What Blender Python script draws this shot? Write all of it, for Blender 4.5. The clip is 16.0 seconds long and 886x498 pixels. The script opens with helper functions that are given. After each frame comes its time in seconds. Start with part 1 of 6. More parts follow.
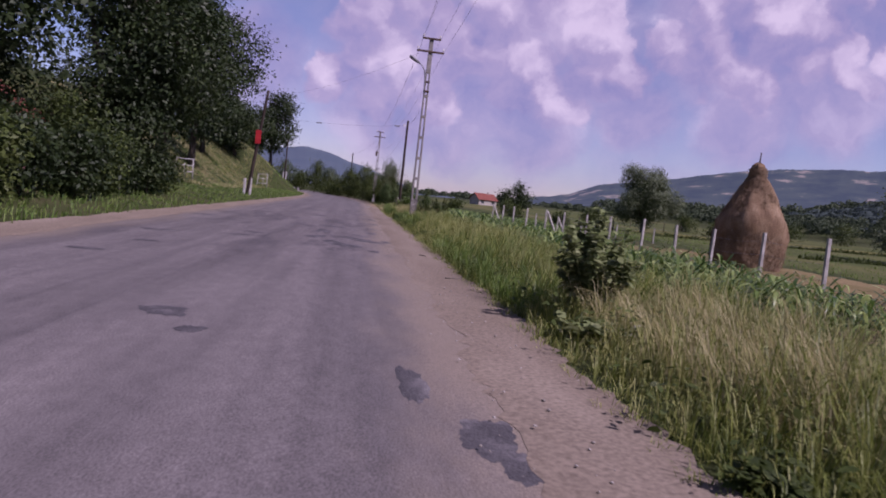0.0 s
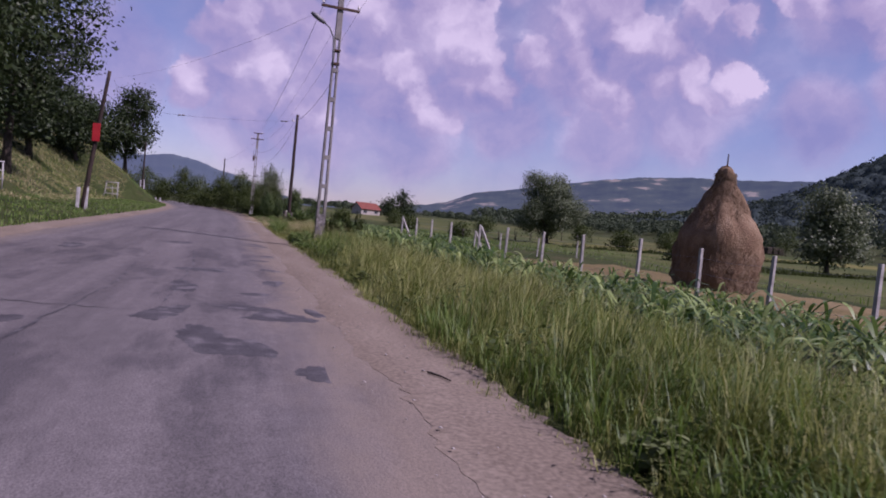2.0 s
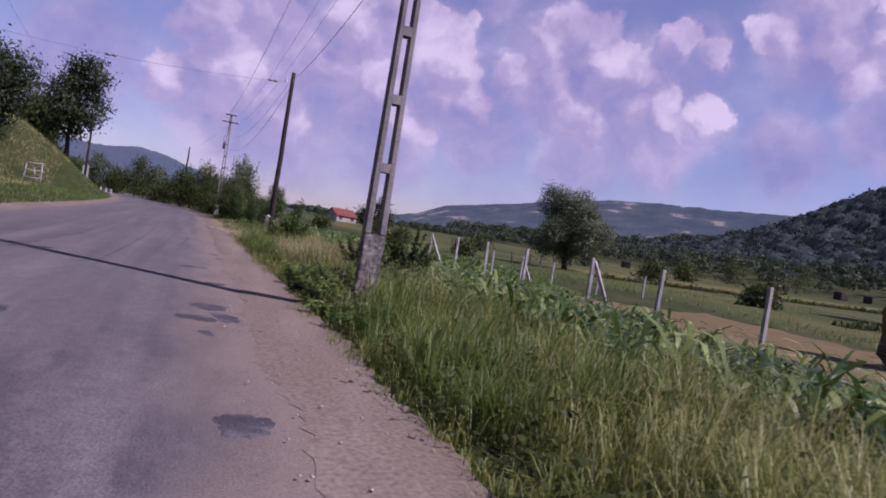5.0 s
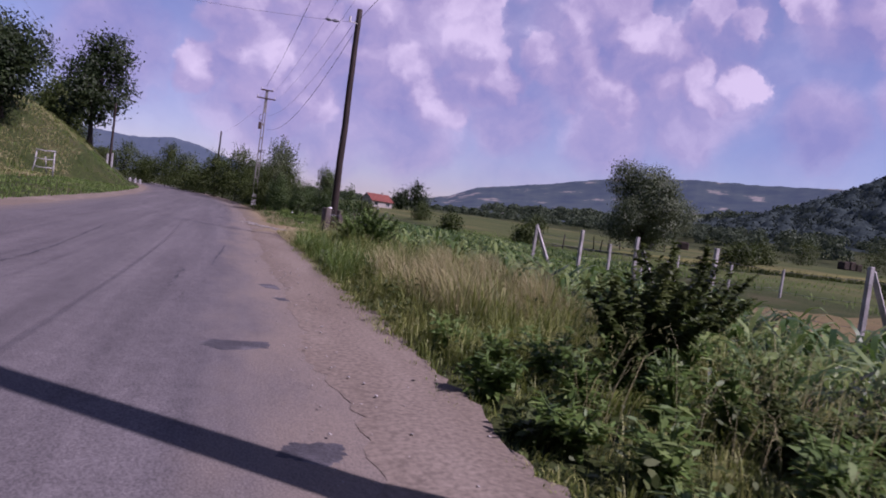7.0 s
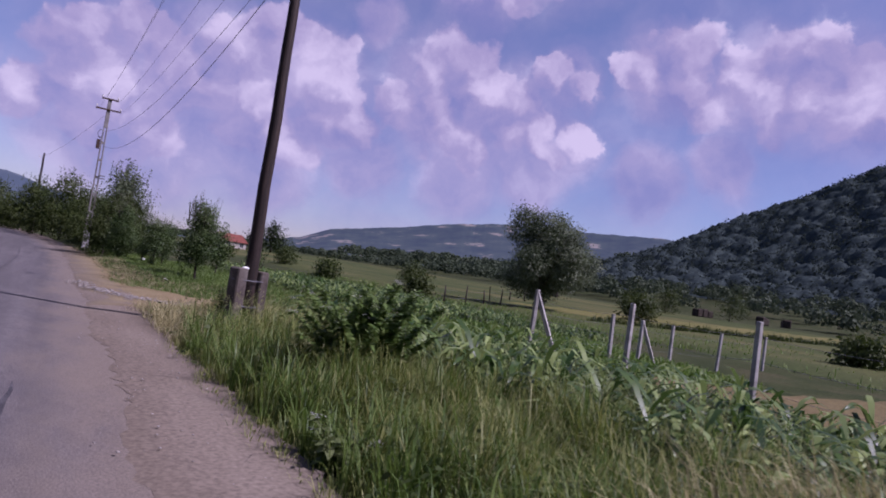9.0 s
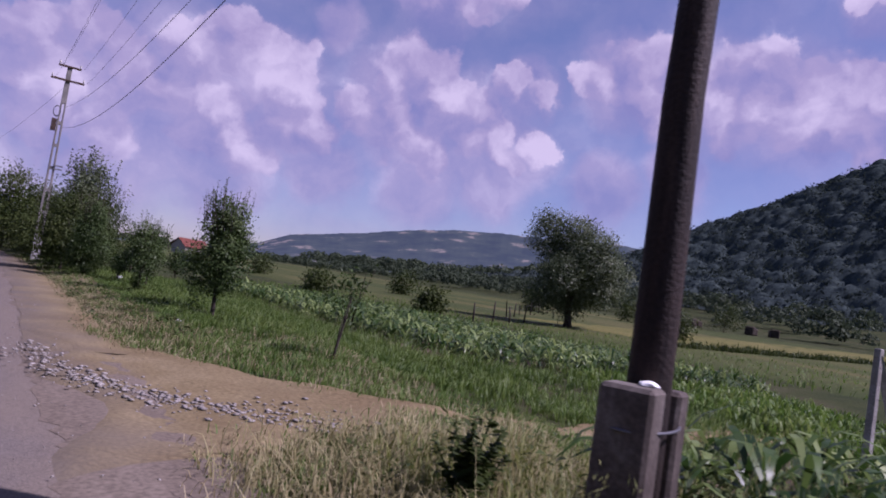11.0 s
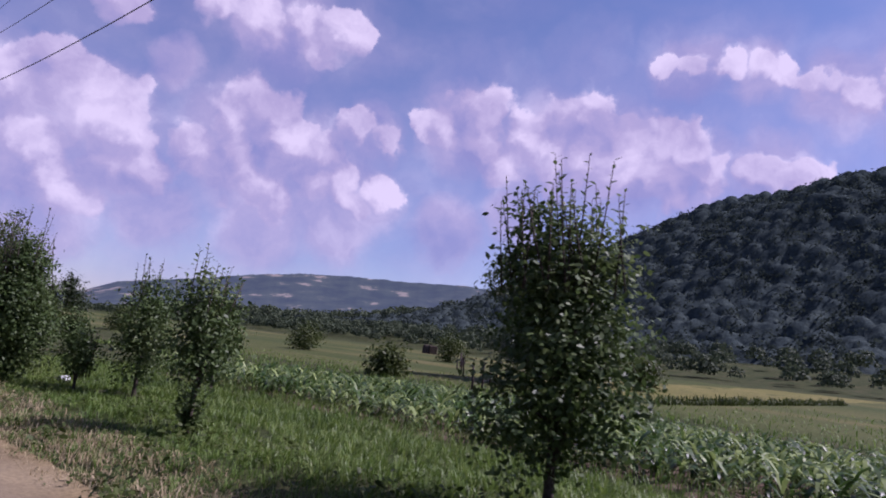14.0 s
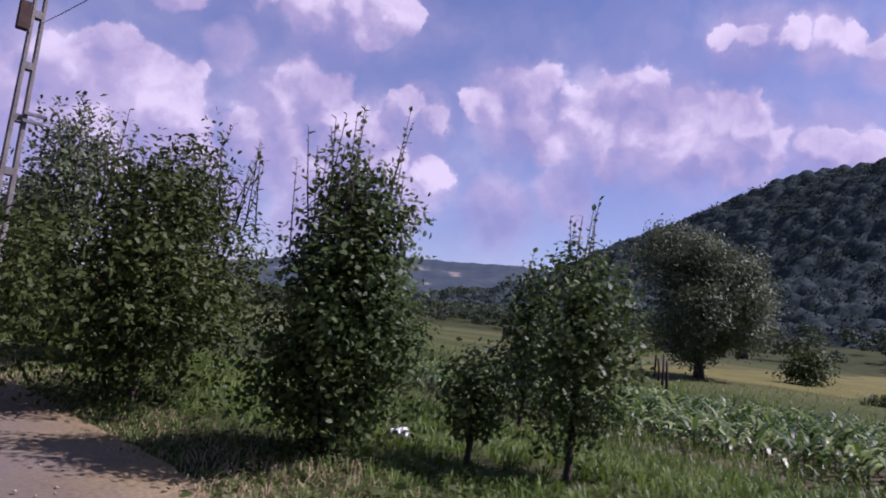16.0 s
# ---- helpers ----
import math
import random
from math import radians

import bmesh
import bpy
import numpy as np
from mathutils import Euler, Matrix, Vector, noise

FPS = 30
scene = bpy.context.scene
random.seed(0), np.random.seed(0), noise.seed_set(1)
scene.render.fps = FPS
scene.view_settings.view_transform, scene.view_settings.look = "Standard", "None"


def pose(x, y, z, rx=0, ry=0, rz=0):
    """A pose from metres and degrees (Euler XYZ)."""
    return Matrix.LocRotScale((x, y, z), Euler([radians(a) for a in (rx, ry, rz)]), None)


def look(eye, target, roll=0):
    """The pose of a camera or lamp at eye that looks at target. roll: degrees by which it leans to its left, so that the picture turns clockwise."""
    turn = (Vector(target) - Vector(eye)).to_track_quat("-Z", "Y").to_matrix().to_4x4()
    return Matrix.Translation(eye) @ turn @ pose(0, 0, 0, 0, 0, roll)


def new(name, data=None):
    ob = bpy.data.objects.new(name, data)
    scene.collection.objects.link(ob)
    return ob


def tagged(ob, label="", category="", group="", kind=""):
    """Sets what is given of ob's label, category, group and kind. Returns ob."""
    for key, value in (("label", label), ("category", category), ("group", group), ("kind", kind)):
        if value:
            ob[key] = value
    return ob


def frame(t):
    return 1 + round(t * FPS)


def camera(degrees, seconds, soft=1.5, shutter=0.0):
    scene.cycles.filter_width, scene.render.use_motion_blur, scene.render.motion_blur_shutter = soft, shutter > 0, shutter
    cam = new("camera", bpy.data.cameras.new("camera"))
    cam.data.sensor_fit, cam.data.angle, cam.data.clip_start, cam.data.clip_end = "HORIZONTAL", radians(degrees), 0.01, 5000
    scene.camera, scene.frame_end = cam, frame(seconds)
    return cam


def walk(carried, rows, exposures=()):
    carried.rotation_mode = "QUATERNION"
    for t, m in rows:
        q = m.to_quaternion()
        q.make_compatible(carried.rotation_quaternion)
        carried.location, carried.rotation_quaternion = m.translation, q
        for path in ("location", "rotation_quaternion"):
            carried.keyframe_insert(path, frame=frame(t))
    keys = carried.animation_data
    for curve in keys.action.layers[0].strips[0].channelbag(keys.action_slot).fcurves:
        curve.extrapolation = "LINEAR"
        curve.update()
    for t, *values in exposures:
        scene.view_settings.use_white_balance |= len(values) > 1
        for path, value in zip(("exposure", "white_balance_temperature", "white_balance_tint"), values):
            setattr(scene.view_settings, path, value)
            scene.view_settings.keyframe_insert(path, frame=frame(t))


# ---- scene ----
import itertools

# ---------------------------------------------------------------- camera and walk
cam = camera(66.8, 16.0, soft=1.85, shutter=0.1)
PATH = [
    (0.0, pose(0.08, -0.17, 1.36, 85.85, -6.56, -7.32)),
    (0.5, pose(0.02, 2.28, 1.40, 87.17, -6.72, -10.84)),
    (1.0, pose(-0.06, 4.67, 1.43, 88.44, -7.24, -13.13)),
    (1.5, pose(-0.16, 6.99, 1.45, 88.49, -6.22, -15.03)),
    (2.0, pose(-0.23, 9.38, 1.44, 87.71, -5.88, -17.78)),
    (2.5, pose(-0.27, 11.81, 1.42, 88.54, -6.38, -20.56)),
    (3.0, pose(-0.23, 14.37, 1.41, 89.84, -7.04, -23.65)),
    (5.5, pose(0.46, 25.99, 1.39, 88.01, -9.17, -19.48)),
    (6.0, pose(0.38, 28.06, 1.40, 86.79, -7.97, -18.28)),
    (6.5, pose(0.34, 30.10, 1.39, 87.27, -8.75, -18.23)),
    (7.0, pose(0.32, 32.17, 1.36, 87.18, -7.90, -17.79)),
    (7.5, pose(0.31, 34.25, 1.34, 88.28, -6.58, -17.92)),
    (8.0, pose(0.31, 36.57, 1.36, 94.28, -7.19, -21.09)),
    (8.5, pose(0.38, 39.04, 1.43, 92.48, -8.44, -27.45)),
    (11.0, pose(0.71, 50.77, 1.42, 93.62, -8.52, -33.87)),
    (11.5, pose(0.51, 52.96, 1.42, 93.04, -7.18, -30.87)),
    (12.0, pose(0.34, 55.05, 1.41, 93.47, -6.26, -29.44)),
    (12.5, pose(0.23, 57.05, 1.40, 94.31, -5.97, -30.61)),
    (13.0, pose(0.14, 59.06, 1.41, 96.69, -6.37, -35.87)),
    (13.5, pose(0.07, 61.09, 1.42, 98.94, -6.82, -43.69)),
    (14.0, pose(0.06, 63.09, 1.41, 98.93, -6.27, -46.91)),
    (14.5, pose(0.09, 65.05, 1.40, 99.19, -6.66, -45.25)),
    (15.0, pose(0.12, 67.11, 1.36, 99.30, -6.93, -43.44)),
    (15.5, pose(0.13, 69.19, 1.32, 98.13, -6.82, -43.06)),
    (16.0, pose(0.10, 71.14, 1.30, 96.75, -6.48, -42.60)),
]
walk(cam, PATH, exposures=[(0.0, 0.26, 6100.0, 54.0), (3.0, 0.25, 5960.0, 52.0), (5.5, 0.29, 5970.0, 55.0), (7.0, 0.29, 5930.0, 55.0), (8.5, 0.23, 5780.0, 51.0), (12.5, 0.27, 5830.0, 53.0), (14.0, 0.47, 5860.0, 49.0), (16.0, 0.49, 5930.0, 49.0)])

# ---------------------------------------------------------------- world, sun
SUN_AZ = radians(129.0)      # clockwise from +y
SUN_EL = radians(50.0)


def polar(az, el):
    a, e = radians(az), radians(el)
    return Vector((math.sin(a) * math.cos(e), math.cos(a) * math.cos(e), math.sin(e)))


def make_world():
    w = bpy.data.worlds.new("sky")
    scene.world = w
    w.use_nodes = True
    nt = w.node_tree
    nt.nodes.clear()
    nd, lk = nt.nodes.new, nt.links.new
    sky = nd("ShaderNodeTexSky")
    sky.sky_type, sky.sun_disc = "NISHITA", False
    sky.sun_elevation, sky.sun_rotation = SUN_EL, SUN_AZ
    sky.air_density, sky.dust_density, sky.ozone_density = 1.0, 0.4, 3.0
    coord = nd("ShaderNodeTexCoord")
    # billowing edges: the direction is pushed about by noise before the puffs are measured
    warp = nd("ShaderNodeTexNoise")
    warp.inputs["Scale"].default_value, warp.inputs["Detail"].default_value = 8.5, 10.0
    warp.inputs["Roughness"].default_value = 0.58
    lk(coord.outputs["Generated"], warp.inputs["Vector"])
    cen = nd("ShaderNodeVectorMath")
    cen.operation = "SUBTRACT"
    lk(warp.outputs["Color"], cen.inputs[0])
    cen.inputs[1].default_value = (0.5, 0.5, 0.5)
    push = nd("ShaderNodeVectorMath")
    push.operation = "MULTIPLY_ADD"
    lk(cen.outputs[0], push.inputs[0])
    push.inputs[1].default_value = (0.10, 0.10, 0.08)
    lk(coord.outputs["Generated"], push.inputs[2])
    curl = nd("ShaderNodeTexNoise")
    curl.inputs["Scale"].default_value, curl.inputs["Detail"].default_value, curl.inputs["Roughness"].default_value = 30.0, 4.0, 0.5
    lk(coord.outputs["Generated"], curl.inputs["Vector"])
    cen2 = nd("ShaderNodeVectorMath")
    cen2.operation = "SUBTRACT"
    lk(curl.outputs["Color"], cen2.inputs[0])
    cen2.inputs[1].default_value = (0.5, 0.5, 0.5)
    coarse, push = push, nd("ShaderNodeVectorMath")
    push.operation = "MULTIPLY_ADD"
    lk(cen2.outputs[0], push.inputs[0])
    push.inputs[1].default_value = (0.020, 0.020, 0.020)
    lk(coarse.outputs[0], push.inputs[2])

    def level(vec, puffs, k):
        """How deep a direction lies inside a bank of round puffs (az, el, radius)."""
        total = None
        for az, el, r in puffs:
            d = nd("ShaderNodeVectorMath")
            d.operation = "DISTANCE"
            lk(vec, d.inputs[0])
            d.inputs[1].default_value = polar(az, el)
            m = nd("ShaderNodeMath")
            m.operation = "MULTIPLY_ADD"
            lk(d.outputs["Value"], m.inputs[0])
            m.inputs[1].default_value, m.inputs[2].default_value = -1.0 / radians(r * 1.52), 1.0
            if total is None:
                total = m
            else:
                s = nd("ShaderNodeMath")
                s.operation = "SMOOTH_MAX"
                lk(total.outputs[0], s.inputs[0])
                lk(m.outputs[0], s.inputs[1])
                s.inputs[2].default_value = k
                total = s
        return total.outputs[0]

    def ramp(source, a, b, lo, hi):
        q = nd("ShaderNodeMapRange")
        q.interpolation_type = "SMOOTHSTEP"
        lk(source, q.inputs["Value"])
        q.inputs["From Min"].default_value, q.inputs["From Max"].default_value = a, b
        q.inputs["To Min"].default_value, q.inputs["To Max"].default_value = lo, hi
        return q.outputs[0]

    def join(kind, a, b):
        q = nd("ShaderNodeMath")
        q.operation = kind
        for n_, v in ((0, a), (1, b)):
            if isinstance(v, float):
                q.inputs[n_].default_value = v
            else:
                lk(v, q.inputs[n_])
        return q.outputs[0]

    thin_bank = [(-9, 9, 3.0), (1.0, 6.6, 3.0), (7.0, 6.4, 3.2), (14.0, 7.0, 3.0), (22, 8.6, 2.4), (30, 9.2, 2.6), (36.5, 10.0, 2.4), (45.8, 10.6, 2.2), (52, 12, 2.0), (21.4, 20.2, 1.6), (84, 18, 3),
                 (2.5, 11.5, 4.2), (9.5, 12.0, 5.0), (16.0, 12.8, 4.4), (27.5, 15.2, 3.8), (33.0, 13.6, 3.8), (38.0, 12.4, 2.6), (38.8, 17.6, 1.8), (46.8, 19.2, 2.8), (54.0, 18.2, 3.4), (60.5, 17.4, 3.6), (66.0, 16.6, 2.8), (72.0, 16.0, 2.4), (65.5, 24.6, 2.0), (71.0, 24.0, 2.0), (77.0, 21.8, 2.2), (82.5, 22.6, 2.6), (30.0, 25.0, 3.2)]
    heaps = [(-1.0, 13.6, 2.2), (4.2, 15.3, 2.5), (1.2, 11.2, 2.8), (7.0, 12.6, 3.2), (10.8, 15.5, 2.2), (14.2, 16.2, 2.9), (12.5, 12.0, 3.4), (17.0, 14.6, 3.0), (18.5, 11.6, 2.2), (20.8, 12.0, 1.3),
             (-3.2, 8.6, 1.7), (0.8, 7.6, 2.0), (5.5, 7.8, 2.6), (15.5, 9.3, 2.4),
             (29.7, 17.9, 2.3), (26.8, 16.9, 2.4), (24.6, 14.5, 2.0), (27.5, 13.8, 2.6), (31.8, 15.8, 2.6), (34.3, 15.2, 2.3), (30.5, 12.2, 2.2), (34.5, 12.6, 2.0), (36.8, 13.1, 1.7), (40.2, 13.4, 1.3), (38.6, 11.8, 1.2),
             (40.3, 17.4, 1.1), (37.6, 17.6, 1.3),
             (43.4, 19.2, 1.2), (45.2, 19.6, 1.7), (47.8, 20.6, 2.3), (49.0, 18.6, 2.0), (52.8, 18.8, 2.2), (57.0, 20.2, 2.7), (54.8, 17.4, 2.4), (51.0, 17.0, 1.9), (57.2, 17.2, 2.4), (61.8, 16.6, 2.2), (60.2, 18.6, 2.8), (62.8, 18.2, 2.6), (65.4, 17.8, 2.2), (59.8, 15.9, 2.1), (63.8, 15.6, 2.0),
             (67.6, 16.2, 1.7), (71.0, 16.2, 1.5), (74.5, 15.9, 1.6),
             (63.8, 25.2, 0.8), (66.0, 24.9, 1.0), (68.4, 24.5, 1.0), (70.8, 24.5, 1.1), (73.2, 23.8, 1.1), (75.6, 22.7, 1.2), (78.2, 21.6, 1.3), (81.5, 22.6, 1.7), (84.0, 24.2, 1.7), (82.8, 20.8, 1.4),
             (28.5, 24.6, 2.2), (32.4, 24.4, 2.2), (35.4, 25.6, 1.6), (24.0, 25.4, 1.7), (-0.5, 21.2, 2.0), (2.5, 21.4, 1.8), (16.8, 24.6, 1.5)]
    # cauliflower billows: round bumps of two sizes raise and dent the puffs
    def billows(vec):
        total = None
        for size, high in ((17.0, 0.55), (41.0, 0.30)):
            v = nd("ShaderNodeTexVoronoi")
            v.feature = "SMOOTH_F1"
            v.inputs["Scale"].default_value, v.inputs["Smoothness"].default_value = size, 0.25
            lk(vec, v.inputs["Vector"])
            b_ = join("MULTIPLY", join("SUBTRACT", 0.42, v.outputs["Distance"]), high)
            total = b_ if total is None else join("ADD", total, b_)
        return total

    up = nd("ShaderNodeVectorMath")
    up.operation = "ADD"
    lk(push.outputs[0], up.inputs[0])
    up.inputs[1].default_value = (0.014, -0.008, 0.026)
    bank = level(push.outputs[0], thin_bank, 0.3)
    heap = join("ADD", level(push.outputs[0], heaps, 0.20), billows(push.outputs[0]))
    above = join("ADD", level(up.outputs[0], heaps, 0.20), billows(up.outputs[0]))
    # tops are crisp and bright, bases dissolve into grey
    topness = ramp(join("SUBTRACT", heap, above), -0.25, 0.50, 0.0, 1.0)
    crisp, dim = ramp(heap, -0.04, 0.18, 0.0, 1.0), ramp(heap, -0.30, 0.36, 0.0, 0.94)
    cut = nd("ShaderNodeMix")
    cut.data_type = "FLOAT"
    lk(topness, cut.inputs["Factor"])
    lk(dim, cut.inputs["A"])
    lk(crisp, cut.inputs["B"])
    body = join("MAXIMUM", cut.outputs["Result"], ramp(bank, -0.45, 0.45, 0.0, 0.82))
    halo = join("MAXIMUM", ramp(heap, -1.6, 0.0, 0.0, 0.34), ramp(bank, -1.0, 0.1, 0.0, 0.34))
    veil = nd("ShaderNodeTexNoise")
    veil.inputs["Scale"].default_value, veil.inputs["Detail"].default_value = 3.2, 6.0
    mapn = nd("ShaderNodeMapping")
    mapn.inputs["Scale"].default_value = (1.0, 1.0, 2.6)
    lk(coord.outputs["Generated"], mapn.inputs["Vector"])
    lk(mapn.outputs[0], veil.inputs["Vector"])
    cover = join("MAXIMUM", join("MAXIMUM", body, halo), ramp(veil.outputs["Fac"], 0.38, 0.74, 0.0, 0.45))
    # modelling of the clouds: sunlit billows on top, greyer hollows
    lump = nd("ShaderNodeTexNoise")
    lump.inputs["Scale"].default_value, lump.inputs["Detail"].default_value, lump.inputs["Roughness"].default_value = 10.0, 6.0, 0.55
    lk(push.outputs[0], lump.inputs["Vector"])
    light_ = join("MULTIPLY", join("MULTIPLY", topness, ramp(heap, -0.1, 0.2, 0.0, 1.0)), 0.19)
    lit = join("ADD", join("ADD", ramp(lump.outputs["Fac"], 0.2, 0.8, 0.32, 0.70), light_), ramp(bank, -0.3, 0.8, 0.0, -0.03))
    tone = nd("ShaderNodeValToRGB")
    tone.color_ramp.elements[0].position, tone.color_ramp.elements[0].color = 0.36, (0.40, 0.43, 0.67, 1)
    tone.color_ramp.elements[1].position, tone.color_ramp.elements[1].color = 0.77, (1.06, 1.04, 1.08, 1)
    tone.color_ramp.elements.new(0.56).color = (0.64, 0.61, 0.77, 1)
    lk(lit, tone.inputs["Fac"])
    bg_sky, bg_cloud, mix, out = nd("ShaderNodeBackground"), nd("ShaderNodeBackground"), nd("ShaderNodeMixShader"), nd("ShaderNodeOutputWorld")
    lk(sky.outputs[0], bg_sky.inputs["Color"])
    bg_sky.inputs["Strength"].default_value = 0.075
    lk(tone.outputs[0], bg_cloud.inputs["Color"])
    bg_cloud.inputs["Strength"].default_value = 0.52
    soft = nd("ShaderNodeMath")
    soft.operation = "MULTIPLY"
    lk(cover, soft.inputs[0])
    soft.inputs[1].default_value = 0.9
    lk(soft.outputs[0], mix.inputs["Fac"])
    lk(bg_sky.outputs[0], mix.inputs[1])
    lk(bg_cloud.outputs[0], mix.inputs[2])
    lk(mix.outputs[0], out.inputs["Surface"])


make_world()
sun_data = bpy.data.lights.new("sun", "SUN")
sun_data.energy, sun_data.angle, sun_data.color = 5.0, radians(0.53), (0.94, 0.95, 0.88)
sun = new("sun", sun_data)
sun_dir = polar(math.degrees(SUN_AZ), math.degrees(SUN_EL))
sun.matrix_world = look(sun_dir * 50, (0, 0, 0))

# ---------------------------------------------------------------- materials


def material(name, base, rough=0.8, metal=0.0):
    m = bpy.data.materials.new(name)
    m.use_nodes = True
    b = m.node_tree.nodes["Principled BSDF"]
    b.inputs["Base Color"].default_value = (*base, 1)
    b.inputs["Roughness"].default_value, b.inputs["Metallic"].default_value = rough, metal
    return m


TONE = 0.51      # weathered outdoor surfaces, darker than paint-chart colours


def toned(*colours):
    return [c and tuple(v * TONE for v in c) for c in colours]


def surface(name, c1, c2, c3=None, big=0.4, fine=30.0, rough=0.85, bump=0.3, spec=0.3, stretch=(1, 1, 1), bump_dist=0.02):
    """Two scales of colour variation and a fine relief, in world metres."""
    c1, c2, c3 = toned(c1, c2, c3)
    m = material(name, c1, rough)
    nt = m.node_tree
    nd, lk = nt.nodes.new, nt.links.new
    b = nt.nodes["Principled BSDF"]
    b.inputs["Specular IOR Level"].default_value = spec
    geo = nd("ShaderNodeNewGeometry")
    mp = nd("ShaderNodeMapping")
    mp.inputs["Scale"].default_value = stretch
    lk(geo.outputs["Position"], mp.inputs["Vector"])
    n1, n2 = nd("ShaderNodeTexNoise"), nd("ShaderNodeTexNoise")
    for n, s, d in ((n1, big, 5.0), (n2, fine, 4.0)):
        n.inputs["Scale"].default_value, n.inputs["Detail"].default_value = s, d
    lk(mp.outputs[0], n1.inputs["Vector"])
    lk(geo.outputs["Position"], n2.inputs["Vector"])
    r1 = nd("ShaderNodeValToRGB")
    r1.color_ramp.elements[0].position, r1.color_ramp.elements[0].color = 0.34, (*c1, 1)
    r1.color_ramp.elements[1].position, r1.color_ramp.elements[1].color = 0.66, (*c2, 1)
    if c3:
        e = r1.color_ramp.elements.new(0.52)
        e.color = (*c3, 1)
    lk(n1.outputs["Fac"], r1.inputs["Fac"])
    mixc = nd("ShaderNodeMix")
    mixc.data_type, mixc.blend_type = "RGBA", "MULTIPLY"
    mixc.inputs["Factor"].default_value = 1.0
    r2 = nd("ShaderNodeMapRange")
    lk(n2.outputs["Fac"], r2.inputs["Value"])
    r2.inputs["From Min"].default_value, r2.inputs["From Max"].default_value = 0.3, 0.7
    r2.inputs["To Min"].default_value, r2.inputs["To Max"].default_value = 0.72, 1.25
    lk(r1.outputs[0], mixc.inputs["A"])
    lk(r2.outputs[0], mixc.inputs["B"])
    lk(mixc.outputs["Result"], b.inputs["Base Color"])
    bp = nd("ShaderNodeBump")
    bp.inputs["Strength"].default_value, bp.inputs["Distance"].default_value = bump, bump_dist
    lk(n2.outputs["Fac"], bp.inputs["Height"])
    lk(bp.outputs[0], b.inputs["Normal"])
    return m


def foliage(name, dark, mid, light, rough=0.5, through_light=0.35, spec=0.35, speck=0.38):
    """Leaves and blades: every piece has its own tone, and light comes through them."""
    dark, mid, light = toned(dark, mid, light)
    m = material(name, mid, rough)
    nt = m.node_tree
    nd, lk = nt.nodes.new, nt.links.new
    b, out = nt.nodes["Principled BSDF"], nt.nodes["Material Output"]
    b.inputs["Specular IOR Level"].default_value = spec
    geo = nd("ShaderNodeNewGeometry")
    n = nd("ShaderNodeTexNoise")
    n.inputs["Scale"].default_value, n.inputs["Detail"].default_value = 0.55, 3.0
    lk(geo.outputs["Position"], n.inputs["Vector"])
    add = nd("ShaderNodeMath")
    add.operation = "MULTIPLY_ADD"
    lk(n.outputs["Fac"], add.inputs[0])
    add.inputs[1].default_value = 0.9
    sh = nd("ShaderNodeMath")
    sh.operation = "MULTIPLY_ADD"
    lk(geo.outputs["Random Per Island"], sh.inputs[0])
    sh.inputs[1].default_value, sh.inputs[2].default_value = speck, 0.05 - speck * 0.5
    lk(sh.outputs[0], add.inputs[2])
    r = nd("ShaderNodeValToRGB")
    r.color_ramp.elements[0].position, r.color_ramp.elements[0].color = 0.1, (*dark, 1)
    r.color_ramp.elements[1].position, r.color_ramp.elements[1].color = 0.95, (*light, 1)
    r.color_ramp.elements.new(0.5).color = (*mid, 1)
    lk(add.outputs[0], r.inputs["Fac"])
    lk(r.outputs[0], b.inputs["Base Color"])
    tr = nd("ShaderNodeBsdfTranslucent")
    lk(r.outputs[0], tr.inputs["Color"])
    mix = nd("ShaderNodeMixShader")
    mix.inputs["Fac"].default_value = through_light
    lk(b.outputs[0], mix.inputs[1])
    lk(tr.outputs[0], mix.inputs[2])
    lk(mix.outputs[0], out.inputs["Surface"])
    return m


